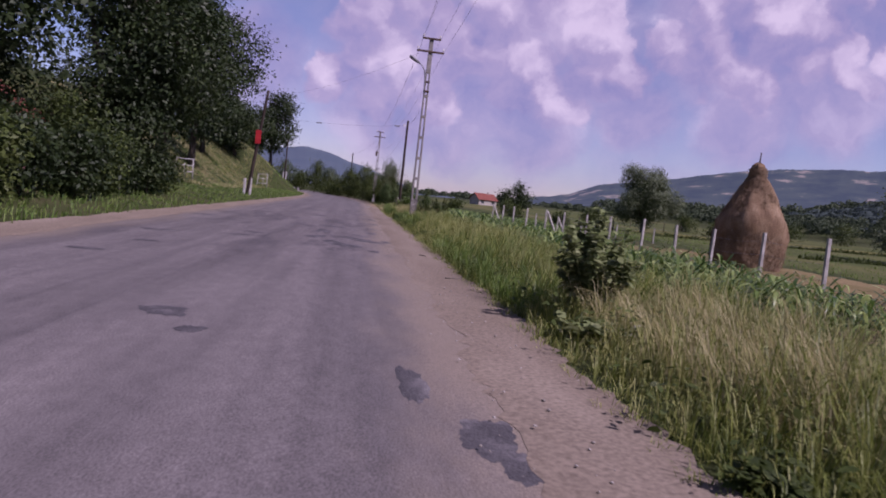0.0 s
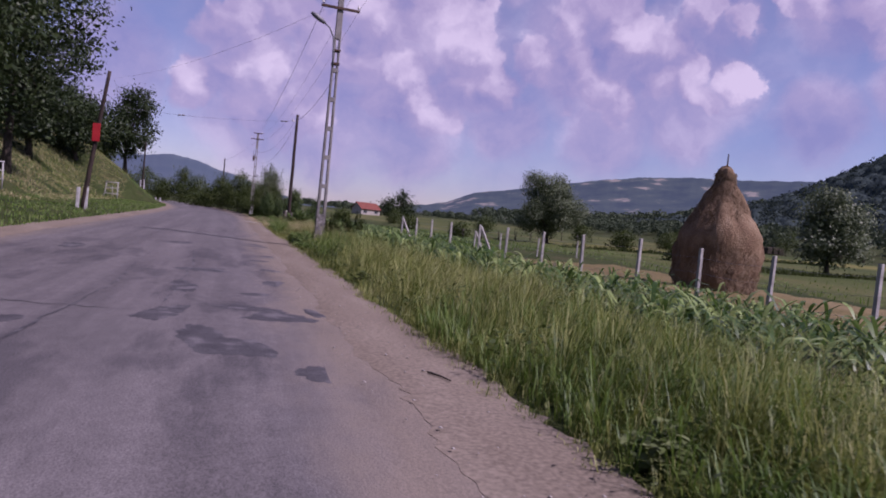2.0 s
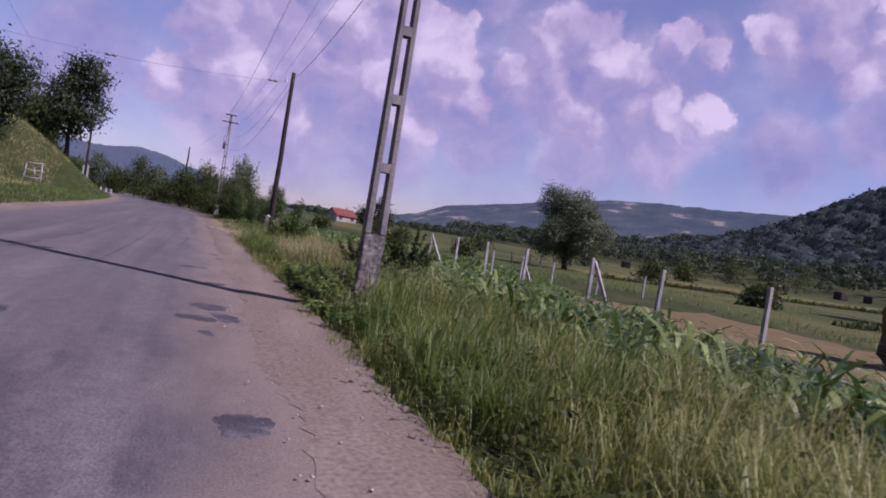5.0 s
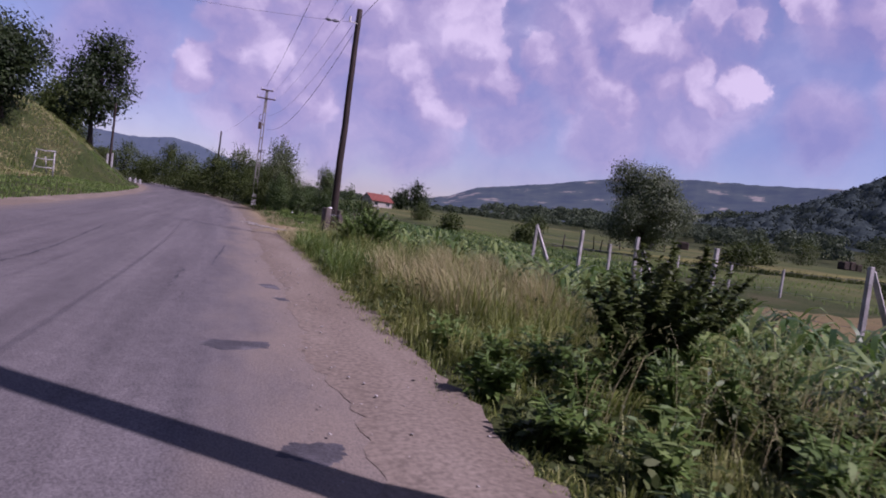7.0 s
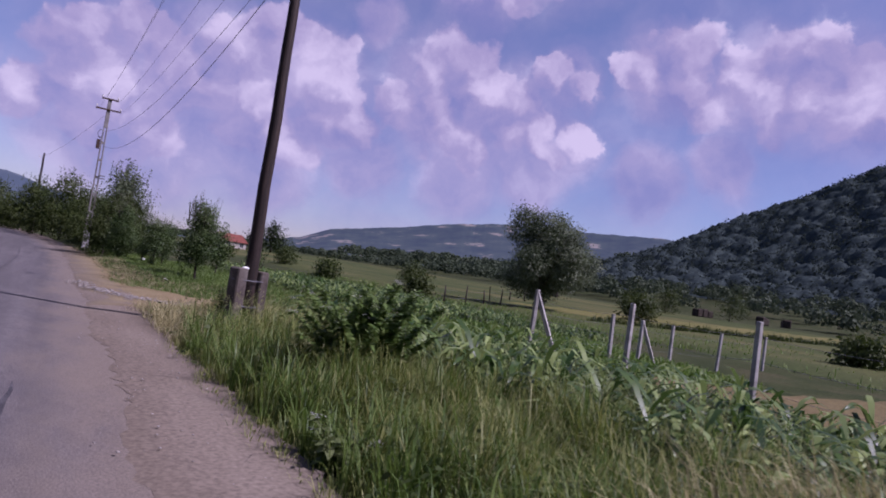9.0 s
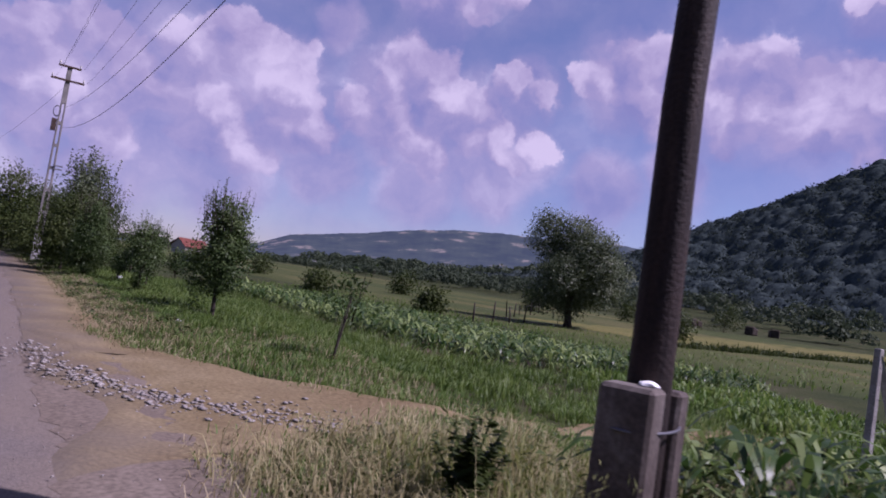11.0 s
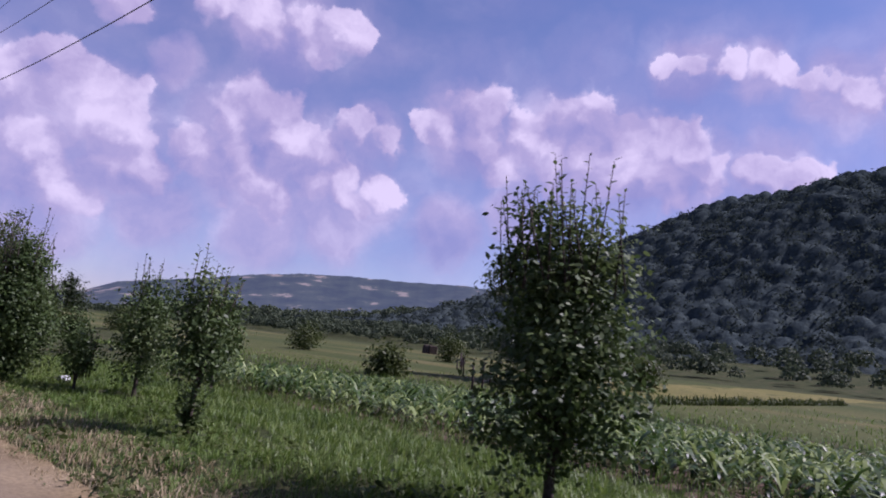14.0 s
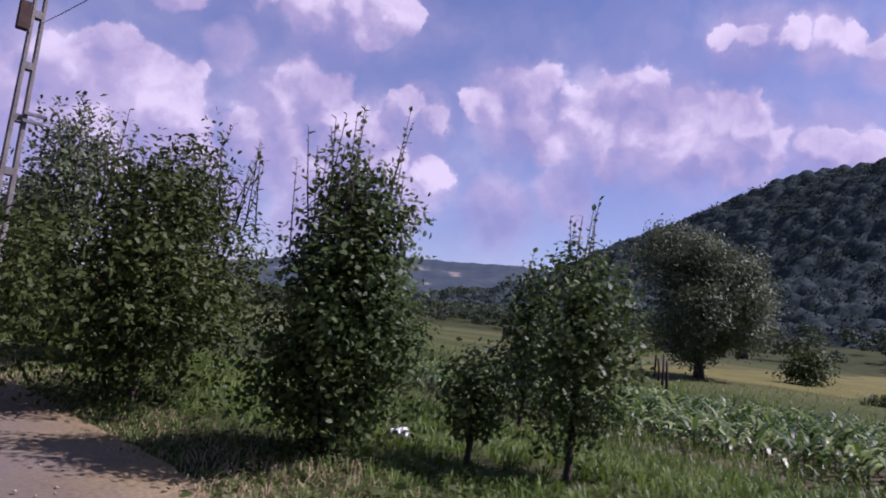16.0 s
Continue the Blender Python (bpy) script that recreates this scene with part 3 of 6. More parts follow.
def sheet(name, xs, ys, lift=0.0):
    X, Y = np.meshgrid(xs, ys)
    Z = land(X, Y) + lift
    v = np.stack([X.ravel(), Y.ravel(), Z.ravel()], 1)
    nx, ny = len(xs), len(ys)
    i = (np.arange(ny - 1)[:, None] * nx + np.arange(nx - 1)[None]).ravel()
    return np_mesh(name, v, np.stack([i, i + 1, i + nx + 1, i + nx], 1), smooth=True)


ground = part("ground", sheet("ground", grow(-700, 1500, -16, 16, 0.5, 1.12), grow(-300, 1700, -4, 120, 0.6, 1.12)), M["ground"])
ground.location.z = -0.02
tagged(ground, "green grassy valley ground rising to hills", "ground", kind="structure")


def ribbon(name, off0, off1, y0, y1, z0, z1, step=0.5, cols=8, wob=0.0, seed=0, mound=0.0):
    """A strip that follows the road, from off0 to off1 beside its middle."""
    rng = np.random.RandomState(seed)
    ys = np.arange(y0, y1 + step, step)
    n = len(ys)
    ph = rng.rand(4) * 6
    wa = wob * (0.6 * np.sin(ys * 0.9 + ph[0]) + 0.5 * np.sin(ys * 2.3 + ph[1]) + 0.4 * rng.randn(n))
    wb = wob * (0.6 * np.sin(ys * 0.8 + ph[2]) + 0.5 * np.sin(ys * 2.1 + ph[3]) + 0.4 * rng.randn(n))
    v = []
    for i, y in enumerate(ys):
        for c in range(cols + 1):
            f = c / cols
            off = (off0 + wa[i]) * (1 - f) + (off1 + wb[i]) * f
            v.append((road_mid(y) + off, y, z0 * (1 - f) + z1 * f + mound * 4 * f * (1 - f)))
    k = cols + 1
    i = (np.arange(n - 1)[:, None] * k + np.arange(cols)[None]).ravel()
    return np_mesh(name, v, np.stack([i, i + 1, i + k + 1, i + k], 1), smooth=True)


road = tagged(part("road", ribbon("road", -3.75, 3.35, -60, 260, 0.0, 0.0, step=1.0, cols=10, wob=0.05, seed=3, mound=0.03), M["asphalt"]),
              "worn grey asphalt road with patches and cracks", "road", kind="structure")
shoulder = tagged(part("dirt_shoulder", ribbon("dirt_shoulder", 3.0, 4.0, -10, 130, 0.008, 0.035, step=0.14, cols=6, wob=0.09, seed=5, mound=0.012), M["dirt"]),
                  "pale dusty earth shoulder beside the asphalt", "shoulder", kind="structure")
shoulder_left = tagged(part("dirt_shoulder", ribbon("dirt_shoulder", -4.35, -3.55, -60, 130, 0.06, 0.006, step=0.3, cols=5, wob=0.08, seed=6, mound=0.01), M["dirt"]),
                       "pale dusty earth shoulder beside the asphalt", "shoulder", kind="structure")

sandy_shoulder = tagged(part("sandy_shoulder", ribbon("sandy_shoulder", 3.0, 4.14, 60, 88, 0.012, 0.046, step=0.14, cols=7, wob=0.05, seed=7, mound=0.012), M["sand"]),
                        "orange-brown sandy strip between road and grass", "shoulder", kind="structure")

# ---------------------------------------------------------------- growing things
def rng_of(seed):
    return np.random.RandomState(seed)


def unit(v):
    return v / np.maximum(np.linalg.norm(v, axis=-1, keepdims=True), 1e-9)


def leaf_mesh(name, pts, axis, normal, length, width, plain=False):
    """One folded, pointed leaf at every point; plain ones, for far crowns, have four corners."""
    n = len(pts)
    side = unit(np.cross(axis, normal))
    L, W = np.broadcast_to(length, n)[:, None], np.broadcast_to(width, n)[:, None]
    drop = normal * L * 0.12
    if plain:
        v = np.stack([pts, pts + axis * L * 0.45 + side * W * 0.5, pts + axis * L - drop, pts + axis * L * 0.45 - side * W * 0.5], 1)
    else:
        rise = normal * W * 0.10
        v = np.stack([pts, pts + axis * L * 0.22 + side * W * 0.40 + rise, pts + axis * L * 0.60 + side * W * 0.42 + rise - drop * 0.3, pts + axis * L - drop,
                      pts + axis * L * 0.60 - side * W * 0.42 + rise - drop * 0.3, pts + axis * L * 0.22 - side * W * 0.40 + rise], 1)
    k = v.shape[1]
    return np_mesh(name, v.reshape(-1, 3), np.arange(k * n).reshape(n, k))


def crown_points(rng, lobes, n, shell=0.55, size=0.1):
    """Leaves in sprays: spray centres lie near the lobes' skins, leaves gather round them."""
    lob = np.array([[*c, *r] for c, r in lobes], float)
    w = lob[:, 3] * lob[:, 4] * lob[:, 5]
    m = max(n // 18, 12)
    k = rng.choice(len(lob), m, p=(w ** 0.75) / (w ** 0.75).sum())
    d = unit(rng.randn(m, 3))
    bumpy = 0.84 + 0.26 * np.sin(d[:, 0] * 5 + k * 1.7) * np.sin(d[:, 1] * 6 + k) * np.sin(d[:, 2] * 5 + k * 0.6) + 0.08 * rng.randn(m)
    rad = (shell + (1 - shell) * rng.rand(m) ** 0.7) * np.clip(bumpy, 0.4, 1.2)
    c = lob[k, :3] + d * lob[k, 3:6] * rad[:, None]
    j = rng.randint(0, m, n)
    off = rng.randn(n, 3) * np.array([1.0, 1.0, 0.75]) * size * 1.55
    p = c[j] + off
    p[:, 2] = np.maximum(p[:, 2], 0.05)
    return p, unit(d[j] + 0.45 * unit(off))


SHOOTS = []     # stems of the upright shoots of the crown built last


def crown_mesh(name, seed, lobes, n, size, aspect=0.5, up=0.3, shell=0.55, shoots=None):
    rng = rng_of(seed)
    p, d = crown_points(rng, lobes, n, shell, size)
    nr = unit(d * 0.8 + np.array([0, 0, 0.5]) + rng.randn(n, 3) * 0.5)
    ax = unit(np.cross(nr, rng.randn(n, 3)) + d * 0.25 + np.array([0, 0, up * 0.4]))
    if shoots is not None:
        # upright twigs with leaves on both sides
        count, z0, z1, rx, ry, cx, cy = shoots
        sp, sa, sn = [], [], []
        SHOOTS.clear()
        for _ in range(count):
            a, q = rng.rand() * 6.283, math.sqrt(rng.rand())
            x0, y0 = cx + math.cos(a) * q * rx, cy + math.sin(a) * q * ry
            lean = rng.randn(2) * 0.12 + np.array([math.cos(a), math.sin(a)]) * 0.12 * q
            top = z0 + (z1 - z0) * (0.45 + 0.55 * rng.rand()) * (1 - 0.35 * q)
            m = int(26 * (top - z0 + 0.2))
            h = np.linspace(z0 - 0.5, top, max(m, 6))
            hh = h - z0
            base = np.stack([x0 + lean[0] * hh, y0 + lean[1] * hh, h], 1)
            az = np.arange(len(h)) * 2.4 + rng.rand() * 6
            out_ = np.stack([np.cos(az), np.sin(az), 0.7 + 0 * az], 1)
            sp.append(base)
            SHOOTS.append((tuple(base[0] - np.array([lean[0], lean[1], 0]) * 0.2), tuple(base[len(base) // 2]), tuple(base[-1])))
            sa.append(unit(out_ + rng.randn(len(h), 3) * 0.25))
            sn.append(unit(np.stack([-np.cos(az) * 0.6, -np.sin(az) * 0.6, 1 + 0 * az], 1)))
        p, ax, nr = np.vstack([p] + sp), np.vstack([ax] + sa), np.vstack([nr] + sn)
    L = size * (0.65 + 0.7 * rng.rand(len(p)))
    return leaf_mesh(name, p, ax, nr, L, L * aspect, size > 0.15)


def trunk_parts(seed, height, radius, limbs, lean, owner, sides=9):
    """The tapered trunk and, each a part of its own, the limbs that leave it."""
    rng = rng_of(seed)
    bm = bmesh.new()
    n = 7
    pts = [(lean[0] * (i / n) ** 1.4 + rng.randn() * radius * 0.25 * (i > 0), lean[1] * (i / n) ** 1.4 + rng.randn() * radius * 0.25 * (i > 0), -0.15 + height * i / n) for i in range(n + 1)]
    rad = [radius * (1.35 if i == 0 else 1.0) * (1 - 0.72 * i / n) for i in range(n + 1)]
    tube(bm, pts, rad, sides)
    part("trunk", bm, M["bark"], owner)
    for end in limbs:
        k = rng.randint(2, n)
        a = Vector(pts[k])
        e = Vector(end)
        mid = a.lerp(e, 0.5) + Vector((rng.randn(), rng.randn(), rng.randn() + 0.8)) * 0.06 * (e - a).length
        bm = bmesh.new()
        tube(bm, [a, mid, e], [rad[k] * 0.6, rad[k] * 0.42, rad[k] * 0.12], 6)
        part("limb", bm, M["bark"], owner)


def lobes_for(seed, h, z0, r, n, tall=1.0, spread=1.0):
    """A loose pile of lobes between z0 and h within radius r."""
    rng = rng_of(seed)
    out_ = []
    for i in range(n):
        f = (i + 0.5) / n
        z = z0 + (h - z0) * (0.12 + 0.76 * f)
        reach = r * (1 - abs(f - 0.42) ** 1.6 * 1.1)
        a = i * 2.4 + rng.rand()
        q = reach * 0.55 * spread * math.sqrt(rng.rand() * 0.7 + 0.3) * (1 if i % 3 else 0.2)
        lr = reach * (0.52 + 0.22 * rng.rand()) * (1.25 - 0.25 * spread) / (1 + 0.45 * (spread - 1))
        out_.append(((math.cos(a) * q, math.sin(a) * q, z), (lr, lr, min(lr * 0.85 * tall, (h - z0) * 0.32))))
    return out_


def tree(name, loc, label, h, z0, r, leaves, size, mat, seed, trunk_r=0.15, lobes=9, category="tree", group="", shoots=0, lean=(0, 0), aspect=0.5, shell=0.5, tall=1.0, up=0.3, top=0.8, spread=1.0):
    x, y = loc
    t = thing(name, (x, y, lz(x, y) - 0.02), label, category, group)
    lb = lobes_for(seed, h - (top * 0.6 if shoots else 0), z0, r, lobes, tall, spread)
    lb = [((c[0] + lean[0] * c[2] / h, c[1] + lean[1] * c[2] / h, c[2]), q) for c, q in lb]
    trunk_parts(seed + 1, h * 0.72, trunk_r, [Vector(c) for c, _ in lb], lean, t)
    sh = (shoots, h - top * 1.25, h, r * 0.72, r * 0.72, lean[0], lean[1]) if shoots else None
    part("crown", crown_mesh("crown", seed + 2, lb, leaves, size, aspect, up, shell, sh), mat, t)
    if shoots and size < 0.13:
        for line in SHOOTS:
            bm = bmesh.new()
            tube(bm, line, [0.010, 0.007, 0.003], 4)
            part("twig", bm, M["bark"], t)
    return t


def blades(name, xy, height, width, seed, bend=0.35, wind=(0.15, 0.05), z=None, tuft=0):
    """Grass: every blade a bent, pointed strip; with tuft, that many blades arch out of one root."""
    rng = rng_of(seed)
    n = len(xy)
    a = rng.rand(n) * 6.283
    dir_ = np.stack([np.cos(a), np.sin(a)], 1)
    h = np.broadcast_to(height, n) * (0.42 + 0.75 * rng.rand(n))
    if tuft:
        root = (np.arange(n) // tuft) * tuft
        xy = xy[root] + dir_ * (0.015 + 0.075 * rng.rand(n, 1))
        h = np.broadcast_to(height, n)[root] * (0.65 + 0.7 * rng.rand(n)[root]) * (0.5 + 0.6 * rng.rand(n))
    base = np.column_stack([xy, (land(xy[:, 0], xy[:, 1]) if z is None else z) - 0.03])
    lean = dir_ * (bend * (0.25 + 1.3 * rng.rand(n)))[:, None] + np.array(wind)
    wave = np.sin(xy[:, 0] * 4.1 + 1.3 * np.sin(xy[:, 1] * 1.9)) * np.sin(xy[:, 1] * 3.3 + 1.7 * np.sin(xy[:, 0] * 2.3))
    h = (h * (1 + 0.35 * wave))[:, None]
    side = np.stack([-dir_[:, 1], dir_[:, 0], np.zeros(n)], 1) * (np.broadcast_to(width, n) * (0.7 + 0.6 * rng.rand(n)))[:, None] * 0.5
    droop = np.hypot(lean[:, 0], lean[:, 1])[:, None]
    low = base + np.hstack([lean * h * 0.16, h * 0.40])
    mid = base + np.hstack([lean * h * 0.52, h * (0.76 - 0.10 * droop)])
    tip = base + np.hstack([lean * h * 1.12, h * (1 - 0.42 * droop)])
    v = np.stack([base - side, base + side, low + side, low - side, mid + side * 0.75, mid - side * 0.75, tip], 1).reshape(-1, 3)
    i = np.arange(n)[:, None] * 7
    f = np.vstack([i + np.array([t]) for t in ((0, 1, 2), (0, 2, 3), (3, 2, 4), (3, 4, 5), (5, 4, 6))])
    return np_mesh(name, v, f)


def scatter(seed, n, x0, x1, y0, y1, follow=True):
    """Random places; x is counted from the road's middle when follow is set."""
    rng = rng_of(seed)
    y = y0 + (y1 - y0) * rng.rand(n)
    x = x0 + (x1 - x0) * rng.rand(n)
    if follow:
        x = x - 1.80 - 0.00127 * np.maximum(0, y - 65.0) ** 2
    return np.column_stack([x, y])


def clumpy(seed, xy, scale=1.0, keep=0.0):
    """Keeps the places where a slow wave field is above keep."""
    v = np.sin(xy[:, 0] * 2.1 * scale + seed) * np.sin(xy[:, 1] * 1.3 * scale + seed * 2) + 0.6 * np.sin(xy[:, 0] * 5.3 * scale) * np.sin(xy[:, 1] * 3.7 * scale + seed)
    return xy[v > keep]


def stuff(name, mesh, mat, label, category):
    return tagged(part(name, mesh, mat), label, category, kind="stuff")


def maize_mesh(name, xy, height, seed, broad=1.0):
    """Young maize: a stem and long arching leaves for every plant."""
    rng = rng_of(seed)
    V, F, base = [], [], 0
    for (x, y) in xy:
        h = height * (0.7 + 0.5 * rng.rand())
        z = lz(x, y) - 0.02
        s = 0.016
        V += [(x - s, y - s, z), (x + s, y - s, z), (x, y + s, z), (x, y, z + h * 0.8)]
        F += [(base, base + 1, base + 3), (base + 1, base + 2, base + 3), (base + 2, base, base + 3)]
        base += 4
        az = rng.rand() * 6.28
        for k in range(7):
            a = az + k * 3.14 + rng.randn() * 0.5
            zb = z + h * (0.12 + 0.085 * k)
            L = h * (0.60 + 0.25 * rng.rand()) * (1.1 - 0.05 * abs(k - 4))
            w = (0.040 + 0.020 * rng.rand()) * broad
            dx, dy = math.cos(a), math.sin(a)
            rise, droop = 0.95 + 0.45 * rng.rand(), 0.7 + 0.75 * rng.rand()
            for j, (t, ww) in enumerate(((0.0, 0.5), (0.35, 1.0), (0.7, 0.85), (1.0, 0.05))):
                px, pz = L * t * 0.8, zb + L * (rise * t - droop * t * t)
                V += [(x + dx * px - dy * w * ww, y + dy * px + dx * w * ww, pz), (x + dx * px + dy * w * ww, y + dy * px - dx * w * ww, pz + w * 0.2)]
                if j:
                    b = base + 2 * j
                    F += [(b - 2, b - 1, b + 1), (b - 2, b + 1, b)]
            base += 8
    return np_mesh(name, V, F)


def rows_of(seed, x0, x1, y0, y1, gap, step, jitter=0.07):
    rng = rng_of(seed)
    xs, ys = np.arange(x0, x1, gap), np.arange(y0, y1, step)
    X, Y = np.meshgrid(xs, ys)
    p = np.stack([X.ravel(), Y.ravel()], 1) + rng.randn(X.size, 2) * jitter
    return p[rng.rand(len(p)) > 0.07]


# ---------------------------------------------------------------- poles
def lattice_pole(loc, h, label, rz=0.0, lamp=False, white_foot=False, coil=False, lean=0.0):
    """Concrete pole of two legs joined by rungs, solid at foot and head, with steel cross-arms."""
    x, y = loc
    t = thing("utility_pole", (x, y, min(lz(x, y), 0.12) - 0.02), label, "utility pole", "roadside poles", rz)
    t.rotation_euler.y = radians(lean)
    w0, w1, d0, d1 = 0.175, 0.095, 0.11, 0.08
    half = lambda z: w0 + (w1 - w0) * z / h
    deep = lambda z: d0 + (d1 - d0) * z / h

    def slab(bm, z0, z1, xa0, xb0, xa1, xb1):
        vs = [bm.verts.new((xx, yy * deep(z), z)) for z, (xa, xb) in ((z0, (xa0, xb0)), (z1, (xa1, xb1))) for xx, yy in ((xa, -1), (xb, -1), (xb, 1), (xa, 1))]
        for f in ((0, 3, 2, 1), (4, 5, 6, 7), (0, 1, 5, 4), (1, 2, 6, 5), (2, 3, 7, 6), (3, 0, 4, 7)):
            bm.faces.new([vs[i] for i in f])

    foot, head = 1.18, h - 1.75
    bm = bmesh.new()
    slab(bm, -0.4, foot, -half(0), half(0), -half(foot), half(foot))
    bmesh.ops.bevel(bm, geom=bm.edges[:], offset=0.015, segments=2, affect="EDGES")
    bmesh.ops.subdivide_edges(bm, edges=[e for e in bm.edges if e.calc_length() > 0.1], cuts=9, use_grid_fill=True)
    for v in bm.verts:
        if v.co.z < foot - 0.03:
            v.co += Vector((v.co.x, v.co.y, 0)).normalized() * (0.016 * noise.noise(v.co * 9) + 0.010 * noise.noise(v.co * 27) - 0.004)
    part("foot", bm, M["whitewash"] if white_foot else M["rough_concrete"], t, "" if white_foot else "spalled concrete foot")
    for s in (-1, 1):
        bm = bmesh.new()
        a0, b0, a1, b1 = s * half(foot), s * (half(foot) - 0.096), s * half(head), s * (half(head) - 0.062)
        slab(bm, foot, head, min(a0, b0), max(a0, b0), min(a1, b1), max(a1, b1))
        bmesh.ops.bevel(bm, geom=bm.edges[:], offset=0.012, segments=1, affect="EDGES")
        part("leg", bm, M["concrete"], t)
    bm = bmesh.new()
    slab(bm, head, h, -half(head), half(head), -half(h), half(h))
    bmesh.ops.bevel(bm, geom=bm.edges[:], offset=0.01, segments=1, affect="EDGES")
    part("head", bm, M["concrete"], t)
    z = foot + 1.0
    while z < head - 0.4:
        bm = bmesh.new()
        i = half(z) - 0.06
        slab(bm, z - 0.07, z + 0.07, -i, i, -i, i)
        part("rung", bm, M["concrete"], t)
        z += 1.03
    for zz, w, up in ((h - 0.05, 0.46, 0), (h - 0.68, 0.68, 0)):
        bm = bmesh.new()
        box(bm, -w, -0.14, zz - 0.045, w, -0.07, zz + 0.045, 0.008)
        arm = part("cross_arm", bm, M["rust"], t)
        for q in (-w + 0.05, w - 0.05):
            bm = bmesh.new()
            bar(bm, (q, -0.105, zz + 0.045), (q, -0.105, zz + 0.13), 0.012)
            bar(bm, (q, -0.105, zz + 0.10), (q, -0.105, zz + 0.20), 0.045, 0.03)
            part("insulator", bm, M["porcelain"], arm)
    if lamp:
        bm = bmesh.new()
        tube(bm, [(-0.10, -0.12, h - 2.75), (-0.13, -0.12, h - 2.1), (-0.17, -0.12, h - 1.7), (-0.32, -0.12, h - 1.42), (-0.52, -0.12, h - 1.28)], [0.028] * 5, 8)
        arm = part("lamp_arm", bm, M["steel"], t)
        bm = bmesh.new()
        tube(bm, [(-0.48, -0.12, h - 1.30), (-0.62, -0.12, h - 1.22), (-0.85, -0.12, h - 1.09), (-1.0, -0.12, h - 1.01)], [0.04, 0.085, 0.095, 0.05], 10)
        head_ = part("lamp_head", bm, M["steel"], arm, "grey street lamp head")
        for zz in (h - 2.15, h - 2.62):
            bm = bmesh.new()
            box(bm, -half(zz) - 0.02, -deep(zz) - 0.03, zz - 0.04, half(zz) + 0.02, deep(zz) + 0.02, zz + 0.04, 0.008)
            part("clamp", bm, M["rust"], t)
    if coil:
        bm = bmesh.new()
        n = 26
        for k in range(3):
            pts = [(-0.20 + 0.14 * math.sin(6.283 * i / n), -0.17 - 0.02 * k, h - 2.15 + 0.25 * math.cos(6.283 * i / n) * (1 - 0.06 * k)) for i in range(n + 1)]
            tube(bm, pts, [0.016] * (n + 1), 6)
        part("cable_coil", bm, M["wire"], t, "coiled black cable")
        bm = bmesh.new()
        box(bm, -0.34, -0.22, h - 3.05, -0.14, -0.05, h - 2.5, 0.015)
        part("junction_box", bm, M["rust"], t)
        bm = bmesh.new()
        for k, zz in enumerate((h - 4.6, h - 4.75)):
            box(bm, 0.05, -0.17, zz - 0.03, 0.42, -0.11, zz + 0.03, 0.006)
        part("bracket", bm, M["steel"], t)
    return t


def wooden_pole(loc, h, label, r0=0.13, r1=0.08, stubs=False, lean=(0, 0), white_foot=False, z=None, arm=False, rz=0.0):
    x, y = loc
    z = lz(x, y) if z is None else z
    t = thing("wooden_pole", (x, y, z - 0.02), label, "utility pole", "roadside poles", rz)
    bm = bmesh.new()
    n = 12
    rng = rng_of(int(abs(x * 10 + y)))
    foot_z = 0.16 if stubs else -0.3
    tube(bm, [(lean[0] * i / n + rng.randn() * 0.006, lean[1] * i / n + rng.randn() * 0.006, foot_z + (h - foot_z) * i / n) for i in range(n + 1)], [r0 + (r1 - r0) * i / n for i in range(n + 1)], 14)
    part("shaft", bm, M["timber"], t)
    if stubs:
        for sx, w in ((-0.235, 0.10), (0.215, 0.085)):
            bm = bmesh.new()
            box(bm, sx - w, -0.13, -0.4, sx + w, 0.13, 1.06 if sx < 0 else 1.03, 0.02)
            part("stub", bm, M["dark_concrete"], t, "short grey concrete stub clamped to the pole")
        for zz in (0.42, 0.86):
            bm = bmesh.new()
            n = 20
            tube(bm, [(0.335 * math.cos(6.283 * i / n) - 0.01, 0.155 * math.sin(6.283 * i / n), zz) for i in range(n + 1)], [0.008] * (n + 1), 5)
            part("wire_tie", bm, M["wire"], t)
        bm = bmesh.new()
        bmesh.ops.create_icosphere(bm, subdivisions=2, radius=0.04)
        for v in bm.verts:
            v.co = Vector((v.co.x * 1.6, v.co.y * 1.2, v.co.z * 0.55)) * (1 + 0.3 * noise.noise(v.co * 30)) + Vector((-0.15, -0.05, 1.065))
        part("rag", bm, M["paper"], t, "white rag lying on the stub")
    if arm:
        bm = bmesh.new()
        bar(bm, (lean[0], -0.05, h - 0.45), (lean[0] - 0.32, -0.05, h - 0.45), 0.012)
        bar(bm, (lean[0] - 0.32, -0.05, h - 0.46), (lean[0] - 0.32, -0.05, h - 0.30), 0.04, 0.03)
        part("insulator", bm, M["porcelain"], t)
    if white_foot:
        bm = bmesh.new()
        box(bm, -0.30, -0.10, -0.3, -0.13, 0.10, 1.15, 0.02)
        part("stub", bm, M["whitewash"], t, "whitewashed concrete stub")
        bm = bmesh.new()
        box(bm, 0.13, -0.10, -0.3, 0.28, 0.10, 1.25, 0.02)
        part("stub", bm, M["whitewash"], t, "whitewashed concrete stub")
    return t


